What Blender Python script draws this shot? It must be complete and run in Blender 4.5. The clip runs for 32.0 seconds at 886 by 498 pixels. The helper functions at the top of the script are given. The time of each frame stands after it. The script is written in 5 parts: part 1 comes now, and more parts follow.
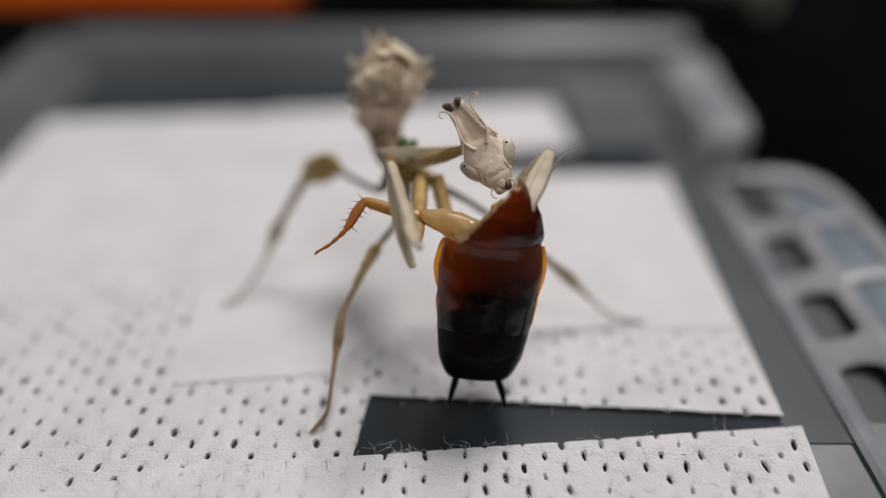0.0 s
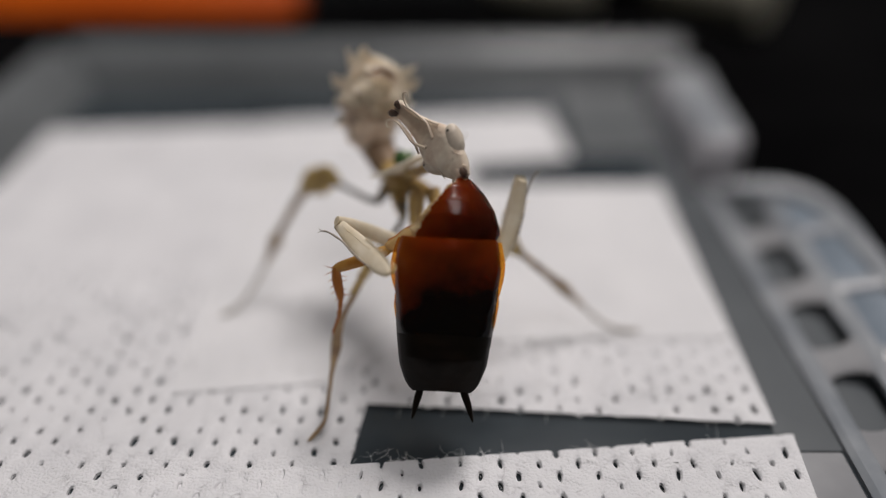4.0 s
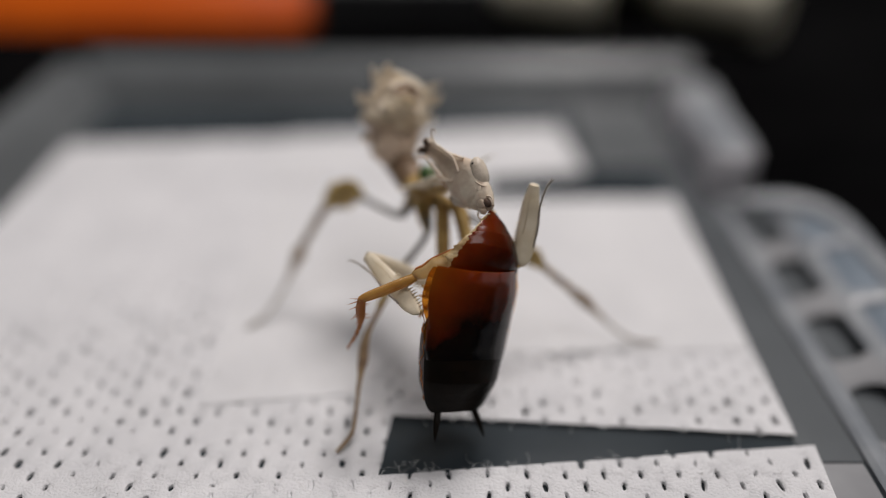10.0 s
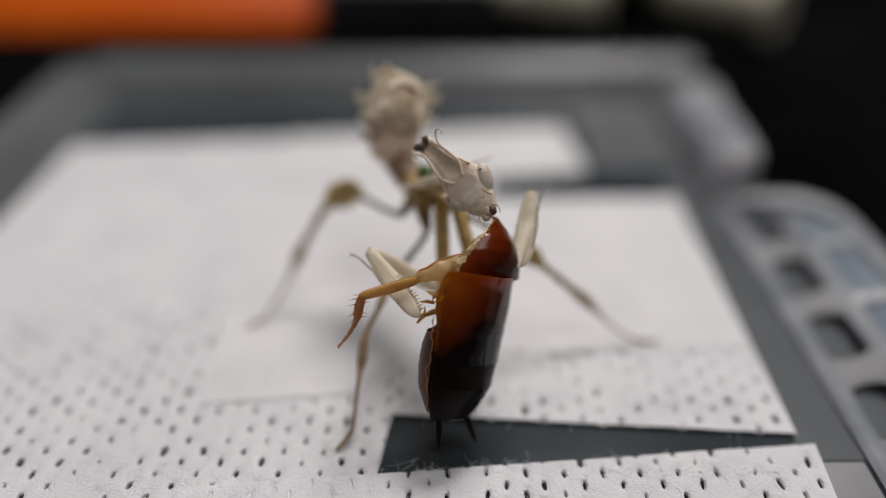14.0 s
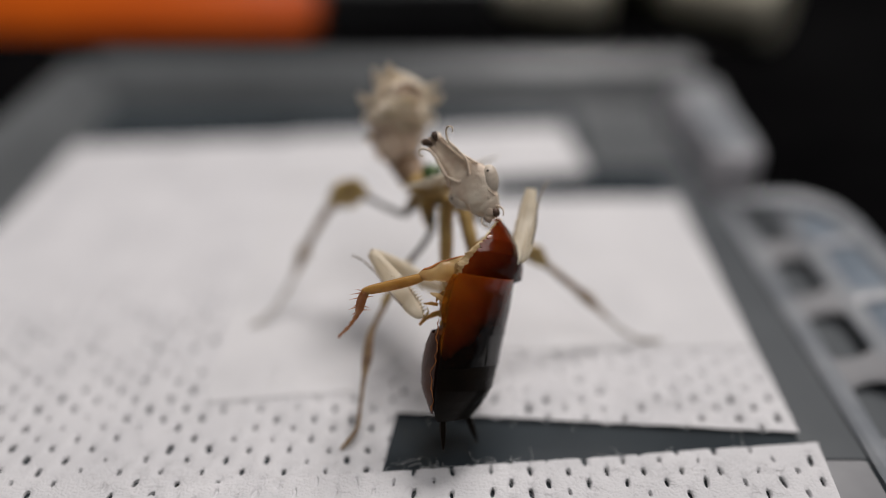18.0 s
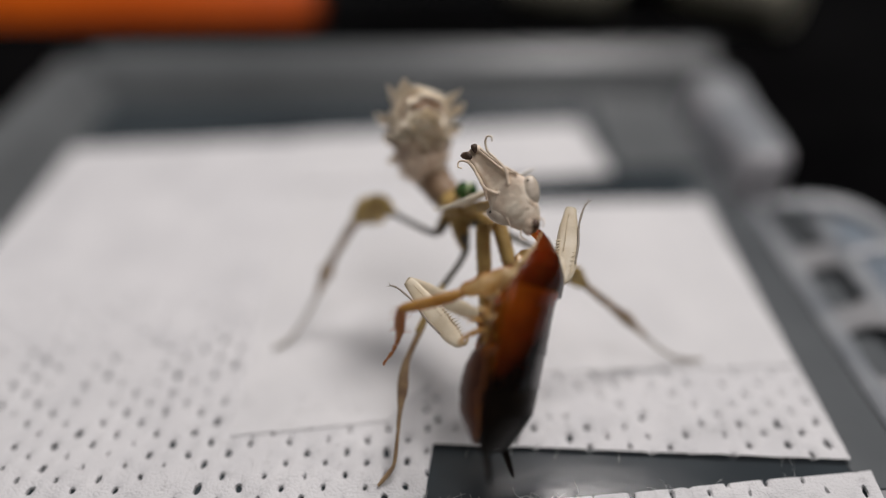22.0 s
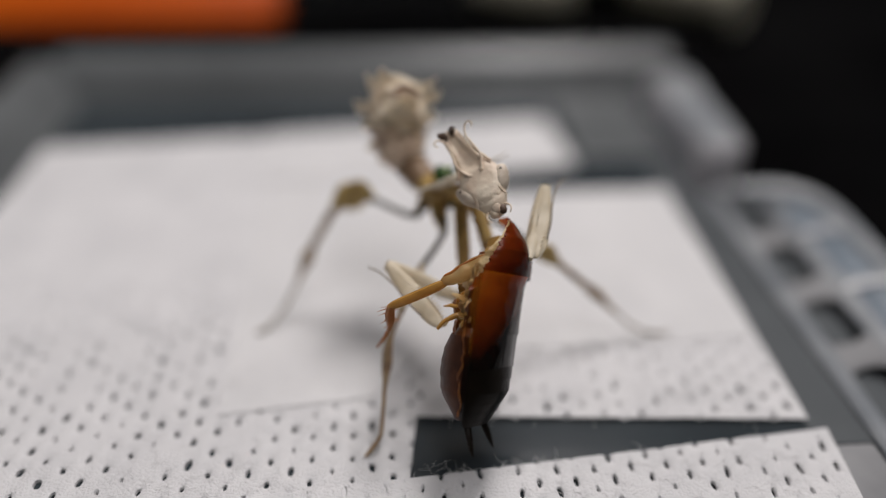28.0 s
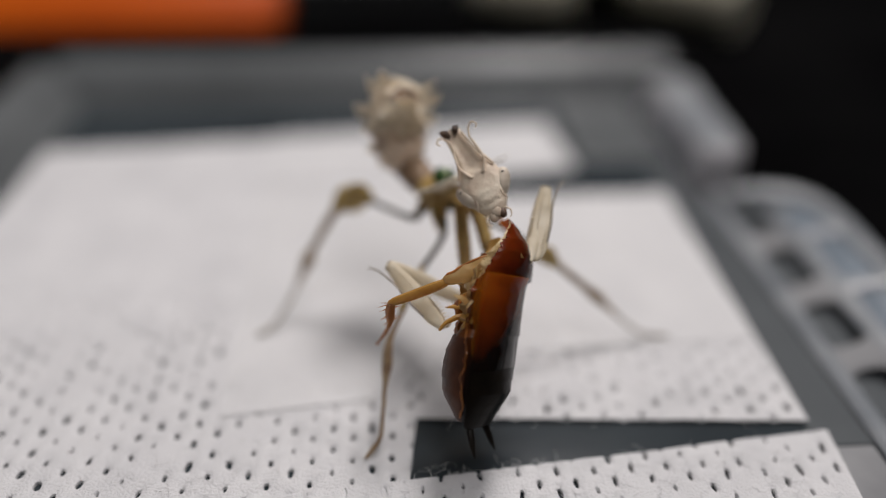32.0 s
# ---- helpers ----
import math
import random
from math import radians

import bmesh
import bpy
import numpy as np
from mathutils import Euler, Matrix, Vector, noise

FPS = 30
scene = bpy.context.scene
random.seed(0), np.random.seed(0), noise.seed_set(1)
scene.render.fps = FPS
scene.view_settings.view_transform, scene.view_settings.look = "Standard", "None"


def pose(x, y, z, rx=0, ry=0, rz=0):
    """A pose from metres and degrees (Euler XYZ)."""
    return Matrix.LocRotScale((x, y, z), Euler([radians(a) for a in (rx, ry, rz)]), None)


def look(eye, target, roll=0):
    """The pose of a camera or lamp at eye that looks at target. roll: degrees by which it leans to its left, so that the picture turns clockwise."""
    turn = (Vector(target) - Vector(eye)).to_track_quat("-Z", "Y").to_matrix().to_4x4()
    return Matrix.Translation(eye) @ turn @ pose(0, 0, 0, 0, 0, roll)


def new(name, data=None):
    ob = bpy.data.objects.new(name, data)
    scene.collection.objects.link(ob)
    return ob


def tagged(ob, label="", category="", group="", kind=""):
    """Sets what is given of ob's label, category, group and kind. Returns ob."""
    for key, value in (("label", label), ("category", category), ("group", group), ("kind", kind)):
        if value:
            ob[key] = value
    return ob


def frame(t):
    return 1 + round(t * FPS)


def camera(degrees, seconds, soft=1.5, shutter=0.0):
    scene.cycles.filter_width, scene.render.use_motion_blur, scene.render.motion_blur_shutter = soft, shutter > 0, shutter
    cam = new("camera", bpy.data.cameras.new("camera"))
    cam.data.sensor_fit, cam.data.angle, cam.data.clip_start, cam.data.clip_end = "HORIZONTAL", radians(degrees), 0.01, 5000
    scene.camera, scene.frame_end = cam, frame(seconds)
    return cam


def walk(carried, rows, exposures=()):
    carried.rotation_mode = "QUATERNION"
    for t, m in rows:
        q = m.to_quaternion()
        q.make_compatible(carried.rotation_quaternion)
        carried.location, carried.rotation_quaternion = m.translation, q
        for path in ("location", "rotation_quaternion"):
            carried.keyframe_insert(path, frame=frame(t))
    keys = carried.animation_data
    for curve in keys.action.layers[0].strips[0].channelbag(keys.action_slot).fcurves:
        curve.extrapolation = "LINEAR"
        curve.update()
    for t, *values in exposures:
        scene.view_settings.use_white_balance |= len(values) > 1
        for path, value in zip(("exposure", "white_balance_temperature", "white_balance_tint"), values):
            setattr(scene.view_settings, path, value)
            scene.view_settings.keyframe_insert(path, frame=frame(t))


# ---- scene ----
cam = camera(62, 32.0, soft=1.1)
cam.data.dof.use_dof = True
cam.data.dof.focus_distance = 0.0595
cam.data.dof.aperture_fstop = 4.8
walk(cam, [
    (0.0, pose(0.00214, -0.04861, 0.04859, 54.369, 0.057, 0.109)),
    (0.5, pose(0.00282, -0.04865, 0.04870, 54.384, 0.433, 0.501)),
    (1.0, pose(0.00277, -0.04862, 0.04908, 54.183, 0.394, 0.342)),
    (1.5, pose(0.00221, -0.04889, 0.04899, 54.484, 0.018, 0.055)),
    (2.0, pose(0.00206, -0.04862, 0.04889, 54.518, -0.131, -0.283)),
    (2.5, pose(0.00212, -0.04894, 0.04908, 54.694, -0.141, -0.258)),
    (3.0, pose(0.00241, -0.04911, 0.04900, 54.901, 0.024, -0.132)),
    (3.5, pose(0.00272, -0.04911, 0.04917, 54.852, 0.151, 0.092)),
    (5.5, pose(0.00105, -0.05034, 0.04981, 55.834, -0.250, -0.236)),
    (6.0, pose(0.00115, -0.05054, 0.04986, 56.050, -0.140, -0.220)),
    (6.5, pose(0.00094, -0.05039, 0.05001, 55.957, -0.304, -0.230)),
    (7.0, pose(0.00096, -0.05083, 0.04999, 56.266, -0.223, -0.193)),
    (7.5, pose(0.00075, -0.05066, 0.05008, 56.113, -0.134, -0.048)),
    (8.0, pose(0.00093, -0.05071, 0.04993, 56.269, 0.076, 0.213)),
    (8.5, pose(-0.00029, -0.05006, 0.04987, 56.138, -0.244, -0.100)),
    (9.0, pose(-0.00028, -0.05001, 0.04994, 56.039, -0.186, -0.157)),
    (9.5, pose(-0.00016, -0.05003, 0.05001, 55.967, -0.157, -0.128)),
    (10.0, pose(0.00004, -0.05001, 0.05010, 55.870, -0.008, -0.059)),
    (10.5, pose(0.00011, -0.05014, 0.05007, 55.969, 0.028, -0.014)),
    (11.0, pose(0.00062, -0.05043, 0.04994, 56.232, 0.375, 0.194)),
    (11.5, pose(0.00078, -0.05048, 0.04988, 56.304, 0.437, 0.352)),
    (12.0, pose(0.00073, -0.05011, 0.05021, 55.884, 0.392, 0.309)),
    (12.5, pose(0.00072, -0.05005, 0.05008, 55.883, 0.412, 0.250)),
    (13.0, pose(0.00079, -0.05032, 0.04984, 56.139, 0.491, 0.276)),
    (13.5, pose(0.00067, -0.05026, 0.04997, 56.005, 0.362, 0.256)),
    (14.0, pose(0.00073, -0.05024, 0.04996, 55.999, 0.397, 0.296)),
    (14.5, pose(0.00077, -0.05033, 0.04994, 56.034, 0.410, 0.324)),
    (16.5, pose(0.00055, -0.05029, 0.05031, 55.838, 0.310, 0.286)),
    (17.0, pose(0.00049, -0.05054, 0.04981, 56.243, 0.377, 0.259)),
    (17.5, pose(0.00034, -0.05066, 0.05017, 55.992, 0.410, 0.308)),
    (18.0, pose(0.00017, -0.05053, 0.05008, 55.996, 0.270, 0.231)),
    (18.5, pose(0.00011, -0.05078, 0.05003, 56.145, 0.226, 0.274)),
    (19.0, pose(0.00037, -0.05070, 0.05010, 56.053, 0.419, 0.334)),
    (19.5, pose(-0.00000, -0.04967, 0.04983, 55.687, 0.145, 0.147)),
    (20.0, pose(-0.00228, -0.04855, 0.04922, 56.001, -0.593, -0.828)),
    (20.5, pose(-0.00296, -0.04736, 0.04925, 55.386, -0.492, -1.089)),
    (21.0, pose(-0.00301, -0.04643, 0.04895, 55.001, -0.354, -1.325)),
    (21.5, pose(-0.00456, -0.04484, 0.04870, 54.482, -0.940, -2.252)),
    (22.0, pose(-0.00410, -0.04519, 0.05181, 53.940, 0.208, -0.929)),
    (22.5, pose(-0.00503, -0.03995, 0.05115, 54.209, 0.420, -1.975)),
    (23.0, pose(-0.00520, -0.04132, 0.05101, 53.968, 0.255, -2.610)),
    (23.5, pose(-0.00638, -0.04734, 0.05015, 54.911, -0.538, -3.433)),
    (24.0, pose(-0.00642, -0.04966, 0.05078, 54.903, -0.437, -3.378)),
    (24.5, pose(-0.00659, -0.04976, 0.05043, 55.316, -0.509, -3.411)),
    (25.0, pose(-0.00602, -0.04899, 0.05087, 54.865, -0.607, -3.608)),
    (25.5, pose(-0.00595, -0.04896, 0.05039, 55.091, -0.635, -3.929)),
    (27.5, pose(-0.00574, -0.04939, 0.05093, 55.008, -0.565, -3.905)),
    (28.0, pose(-0.00598, -0.04913, 0.05107, 54.898, -0.724, -4.031)),
    (28.5, pose(-0.00589, -0.04909, 0.05118, 54.854, -0.606, -4.040)),
    (29.0, pose(-0.00578, -0.04933, 0.05104, 55.104, -0.586, -3.936)),
    (29.5, pose(-0.00616, -0.04909, 0.05112, 54.974, -0.808, -4.149)),
    (30.0, pose(-0.00586, -0.04945, 0.05091, 55.319, -0.625, -3.969)),
    (30.5, pose(-0.00573, -0.04945, 0.05096, 55.286, -0.558, -3.899)),
    (31.0, pose(-0.00580, -0.04919, 0.05101, 55.080, -0.605, -3.934)),
    (31.5, pose(-0.00564, -0.04941, 0.05104, 55.192, -0.441, -3.911)),
    (32.0, pose(-0.00591, -0.04943, 0.05090, 55.313, -0.654, -4.002)),
], exposures=[(0.0, 0.0, 6580, 14), (32.0, 0.0, 6580, 14)])

MM = 0.001  # the place is small: all shapes below are written in millimetres

# ---- light: a lamp behind the tray and an unseen overhead lamp, added as fill ----
world = bpy.data.worlds.new("world")
scene.world = world
world.use_nodes = True
world.node_tree.nodes["Background"].inputs[0].default_value = (0.92, 0.96, 1.0, 1)
world.node_tree.nodes["Background"].inputs[1].default_value = 0.03


def area_lamp(name, eye, target, size, power, color):
    lamp = bpy.data.lights.new(name, "AREA")
    lamp.shape, lamp.size, lamp.energy, lamp.color = "DISK", size, power, color
    ob = new(name, lamp)
    ob.matrix_world = look(eye, target)
    return ob


area_lamp("desk_lamp", (0.10, 0.23, 0.47), (0, 0.01, 0), 0.14, 2.0, (1.0, 0.97, 0.94))
area_lamp("ceiling_lamp", (0.25, -0.40, 1.70), (0, 0, 0), 1.10, 11.5, (1.0, 0.98, 0.97))

# ---- materials ----
V = Vector


def material(name, color, color2=None, scale=900.0, rough=0.5, bump=0.15, bump_scale=2500.0, metal=0.0, coat=0.0,
             translucent=0.0, transmission=0.0, fine=0.35, ior=1.45, sheen=0.0, spec=0.5):
    """Two scales of colour noise and a fine relief on a principled surface; translucent mixes in light from behind."""
    m = bpy.data.materials.new(name)
    m.use_nodes = True
    nt = m.node_tree
    n, l = nt.nodes, nt.links
    b = n["Principled BSDF"]
    co = n.new("ShaderNodeTexCoord")
    n1 = n.new("ShaderNodeTexNoise")
    n1.inputs["Scale"].default_value, n1.inputs["Detail"].default_value = scale, 4
    n2 = n.new("ShaderNodeTexNoise")
    n2.inputs["Scale"].default_value, n2.inputs["Detail"].default_value = bump_scale, 6
    l.new(co.outputs["Object"], n1.inputs["Vector"])
    l.new(co.outputs["Object"], n2.inputs["Vector"])
    mix = n.new("ShaderNodeMix")
    mix.data_type = "RGBA"
    c2 = color2 or tuple(c * 0.72 for c in color)
    mix.inputs[6].default_value, mix.inputs[7].default_value = (*color, 1), (*c2, 1)
    ramp = n.new("ShaderNodeMapRange")
    ramp.inputs[1].default_value, ramp.inputs[2].default_value = 0.35, 0.68
    l.new(n1.outputs[0], ramp.inputs[0])
    add = n.new("ShaderNodeMath")
    add.operation = "MULTIPLY_ADD"
    add.inputs[1].default_value, add.inputs[2].default_value = fine, -fine / 2
    l.new(n2.outputs[0], add.inputs[0])
    tot = n.new("ShaderNodeMath")
    tot.operation, tot.use_clamp = "ADD", True
    l.new(ramp.outputs[0], tot.inputs[0])
    l.new(add.outputs[0], tot.inputs[1])
    l.new(tot.outputs[0], mix.inputs[0])
    l.new(mix.outputs[2], b.inputs["Base Color"])
    b.inputs["Roughness"].default_value, b.inputs["Metallic"].default_value = rough, metal
    b.inputs["IOR"].default_value, b.inputs["Specular IOR Level"].default_value = ior, spec
    b.inputs["Coat Weight"].default_value, b.inputs["Coat Roughness"].default_value = coat, 0.08
    b.inputs["Transmission Weight"].default_value = transmission
    b.inputs["Sheen Weight"].default_value = sheen
    bp = n.new("ShaderNodeBump")
    bp.inputs["Strength"].default_value, bp.inputs["Distance"].default_value = bump, 0.0002
    l.new(n2.outputs[0], bp.inputs["Height"])
    l.new(bp.outputs[0], b.inputs["Normal"])
    if translucent:
        tr = n.new("ShaderNodeBsdfTranslucent")
        l.new(mix.outputs[2], tr.inputs["Color"])
        ms = n.new("ShaderNodeMixShader")
        ms.inputs[0].default_value = translucent
        l.new(b.outputs[0], ms.inputs[1])
        l.new(tr.outputs[0], ms.inputs[2])
        l.new(ms.outputs[0], n["Material Output"].inputs["Surface"])
    return m


def along(m, axis, stops, blur=0.0, mirrored=False):
    """Let the pigment of material m change along an object axis: stops of (place in mm, colour)."""
    nt = m.node_tree
    n, l = nt.nodes, nt.links
    mix = next(x for x in n if x.bl_idname == "ShaderNodeMix")
    co = next(x for x in n if x.bl_idname == "ShaderNodeTexCoord")
    n1 = next(x for x in n if x.bl_idname == "ShaderNodeTexNoise")
    sep = n.new("ShaderNodeSeparateXYZ")
    l.new(co.outputs["Object"], sep.inputs[0])
    lo, hi = stops[0][0], stops[-1][0]
    wob = n.new("ShaderNodeMath")
    wob.operation = "MULTIPLY_ADD"
    wob.inputs[1].default_value = blur * MM
    l.new(n1.outputs[0], wob.inputs[0])
    if mirrored:
        fold = n.new("ShaderNodeMath")
        fold.operation = "ABSOLUTE"
        l.new(sep.outputs[axis], fold.inputs[0])
        l.new(fold.outputs[0], wob.inputs[2])
    else:
        l.new(sep.outputs[axis], wob.inputs[2])
    rng = n.new("ShaderNodeMapRange")
    rng.inputs[1].default_value, rng.inputs[2].default_value = lo * MM, hi * MM
    l.new(wob.outputs[0], rng.inputs[0])
    cr = n.new("ShaderNodeValToRGB")
    while len(cr.color_ramp.elements) < len(stops):
        cr.color_ramp.elements.new(0.5)
    for e, (p, c) in zip(cr.color_ramp.elements, stops):
        e.position, e.color = (p - lo) / (hi - lo), (*c, 1)
    l.new(rng.outputs[0], cr.inputs[0])
    mul = n.new("ShaderNodeMix")
    mul.data_type, mul.blend_type = "RGBA", "MULTIPLY"
    mul.inputs[0].default_value = 1.0
    for link in list(mix.outputs[2].links):
        l.new(mul.outputs[2], link.to_socket)
    l.new(mix.outputs[2], mul.inputs[6])
    l.new(cr.outputs[0], mul.inputs[7])
    return m


def chitin(name, cz, cx, cxx, stops, wobble=1.6, **kw):
    """Shiny plate whose colour runs along cz*z + cx*x + cxx*x*x (millimetres), with an uneven border."""
    m = material(name, (1.0, 1.0, 1.0), (0.80, 0.70, 0.62), **kw)
    nt = m.node_tree
    n, l = nt.nodes, nt.links
    mix = next(x for x in n if x.bl_idname == "ShaderNodeMix")
    co = next(x for x in n if x.bl_idname == "ShaderNodeTexCoord")
    n1 = next(x for x in n if x.bl_idname == "ShaderNodeTexNoise")
    sep = n.new("ShaderNodeSeparateXYZ")
    l.new(co.outputs["Object"], sep.inputs[0])

    def madd(a, k, c):
        q = n.new("ShaderNodeMath")
        q.operation = "MULTIPLY_ADD"
        l.new(a, q.inputs[0])
        q.inputs[1].default_value = k
        if isinstance(c, float):
            q.inputs[2].default_value = c
        else:
            l.new(c, q.inputs[2])
        return q.outputs[0]

    sq = n.new("ShaderNodeMath")
    sq.operation = "MULTIPLY"
    l.new(sep.outputs[0], sq.inputs[0])
    l.new(sep.outputs[0], sq.inputs[1])
    v = madd(n1.outputs[0], wobble, -wobble / 2)
    v = madd(sep.outputs[2], cz * 1000, v)
    v = madd(sep.outputs[0], cx * 1000, v)
    v = madd(sq.outputs[0], cxx * 1e6, v)
    rng = n.new("ShaderNodeMapRange")
    lo, hi = stops[0][0], stops[-1][0]
    rng.inputs[1].default_value, rng.inputs[2].default_value = lo, hi
    l.new(v, rng.inputs[0])
    cr = n.new("ShaderNodeValToRGB")
    while len(cr.color_ramp.elements) < len(stops):
        cr.color_ramp.elements.new(0.5)
    for e, (p, c) in zip(cr.color_ramp.elements, stops):
        e.position, e.color = (p - lo) / (hi - lo), (*c, 1)
    l.new(rng.outputs[0], cr.inputs[0])
    mul = n.new("ShaderNodeMix")
    mul.data_type, mul.blend_type = "RGBA", "MULTIPLY"
    mul.inputs[0].default_value = 1.0
    for link in list(mix.outputs[2].links):
        l.new(mul.outputs[2], link.to_socket)
    l.new(mix.outputs[2], mul.inputs[6])
    l.new(cr.outputs[0], mul.inputs[7])
    return m


TISSUE = material("nonwoven_tissue", (0.82, 0.82, 0.83), (0.73, 0.732, 0.745), scale=160, rough=0.9, bump=0.9,
                  bump_scale=4200, translucent=0.18, fine=0.5, sheen=0.2)
TISSUE_TOP = material("smooth_tissue", (0.755, 0.755, 0.76), (0.69, 0.692, 0.70), scale=120, rough=0.92, bump=0.6,
                      bump_scale=3600, translucent=0.15, fine=0.4, sheen=0.2)
FIBRE = material("loose_fibre", (0.85, 0.85, 0.85), scale=500, rough=0.6, bump=0.0, translucent=0.3)
TRAY_FLOOR = material("smoke_clear_plastic", (0.040, 0.050, 0.056), (0.028, 0.035, 0.040), scale=60, spec=0.35, rough=0.14, bump=0.08,
                      bump_scale=700)
TRAY_LEDGE = material("slate_frosted_plastic", (0.088, 0.098, 0.104), (0.066, 0.074, 0.080), scale=60, rough=0.3, bump=0.1, bump_scale=600)
TRAY_WALL = material("frosted_clear_plastic", (0.178, 0.192, 0.197), (0.12, 0.13, 0.134), scale=45, rough=0.3, bump=0.12,
                     bump_scale=500, translucent=0.25)
TRAY_RIM = material("bluish_clear_plastic", (0.40, 0.42, 0.44), (0.20, 0.225, 0.25), scale=110, rough=0.28, bump=0.15, bump_scale=500, translucent=0.25)
BLUISH = material("blue_grey_clear_plastic", (0.25, 0.30, 0.35), (0.17, 0.21, 0.25), scale=90, rough=0.25, bump=0.15, bump_scale=500, translucent=0.2)
BAR = material("dull_clear_plastic", (0.34, 0.345, 0.355), (0.24, 0.245, 0.255), scale=110, rough=0.6, bump=0.2, bump_scale=500, translucent=0.25, spec=0.2)
CLEAR = material("whitish_clear_plastic", (0.72, 0.71, 0.73), (0.48, 0.48, 0.50), scale=120, rough=0.25, bump=0.2, bump_scale=600,
                 translucent=0.35)
TABLE = material("black_desk", (0.0022, 0.0022, 0.0024), (0.0045, 0.0045, 0.0047), scale=30, spec=0.0, rough=0.8, bump=0.1, bump_scale=900)
ORANGE = material("orange_plastic", (0.84, 0.145, 0.008), (0.68, 0.105, 0.007), scale=40, rough=0.35, bump=0.08, bump_scale=500)
CREAM = material("cream_plastic", (0.66, 0.63, 0.50), (0.55, 0.52, 0.40), scale=40, rough=0.4, bump=0.08, bump_scale=500)
DARKGREY = material("dark_grey_plastic", (0.035, 0.036, 0.038), (0.022, 0.022, 0.024), scale=40, rough=0.5, bump=0.1, bump_scale=500)
OLIVE = material("dark_olive_cloth", (0.022, 0.022, 0.012), (0.012, 0.012, 0.008), scale=60, rough=0.8, bump=0.3, bump_scale=800)

PETAL = material("petal_white_cuticle", (0.97, 0.89, 0.74), (0.86, 0.73, 0.55), scale=560, rough=0.55, bump=0.35,
                 bump_scale=2600, translucent=0.08, fine=0.5)
PETAL_TAN = material("tan_petal_cuticle", (0.92, 0.76, 0.58), (0.62, 0.45, 0.33), scale=560, rough=0.55, bump=0.5, bump_scale=2600, translucent=0.18, fine=0.5)
STALK = material("brownish_pink_cuticle", (0.95, 0.95, 0.95), (0.60, 0.52, 0.48), scale=600, rough=0.5, bump=0.4,
                 bump_scale=2600, translucent=0.15)
along(STALK, 1, [(0.0, (0.34, 0.23, 0.14)), (3.5, (0.40, 0.28, 0.19)), (5.5, (0.78, 0.66, 0.52)), (8.0, (0.85, 0.75, 0.6))], 1.5)
TAN = material("tan_cuticle", (0.57, 0.40, 0.15), (0.35, 0.21, 0.07), scale=500, rough=0.42, bump=0.3, bump_scale=2600,
               translucent=0.18)
LEGDARK = material("grey_brown_leg_cuticle", (0.13, 0.115, 0.09), (0.07, 0.065, 0.055), scale=700, rough=0.4, bump=0.25,
                   bump_scale=3000)
LEGTAN = material("mottled_tan_leg_cuticle", (0.68, 0.51, 0.21), (0.31, 0.20, 0.075), scale=760, rough=0.4, bump=0.3,
                  bump_scale=3000, translucent=0.12)
LEGSHIN = material("brown_shin_cuticle", (0.36, 0.25, 0.14), (0.19, 0.115, 0.07), scale=760, rough=0.4, bump=0.3, bump_scale=3000, translucent=0.1)
LEGPALE = material("pale_grey_leg_cuticle", (0.40, 0.36, 0.30), (0.25, 0.21, 0.17), scale=520, rough=0.45, bump=0.25,
                   bump_scale=3000, translucent=0.15)
IVORY = material("ivory_cuticle", (0.88, 0.81, 0.66), (0.72, 0.62, 0.44), scale=420, rough=0.38, bump=0.25, bump_scale=2600,
                 translucent=0.3)
SHIELD = material("white_shield_cuticle", (0.86, 0.82, 0.72), (0.72, 0.64, 0.50), scale=420, rough=0.45, bump=0.3, bump_scale=2600, translucent=0.25)
FACE = material("white_face_cuticle", (0.95, 0.85, 0.69), (0.70, 0.55, 0.42), scale=620, rough=0.42, bump=0.22,
                bump_scale=3200, translucent=0.15)
EYE = material("pale_compound_eye", (0.78, 0.70, 0.58), (0.46, 0.38, 0.30), scale=420, rough=0.4, bump=0.25, bump_scale=5000)
PUPIL = material("dark_eye_spot", (0.03, 0.025, 0.02), rough=0.3, bump=0.0)
BROWN = material("dark_brown_tip", (0.045, 0.026, 0.016), (0.13, 0.08, 0.055), scale=900, rough=0.55, bump=0.3)
PALEGREEN = material("pale_green_patch", (0.62, 0.68, 0.42), (0.35, 0.45, 0.22), scale=900, rough=0.45, bump=0.3, translucent=0.2)
GREEN = material("leaf_green_patch", (0.035, 0.11, 0.018), (0.015, 0.05, 0.01), scale=800, rough=0.4, bump=0.2)

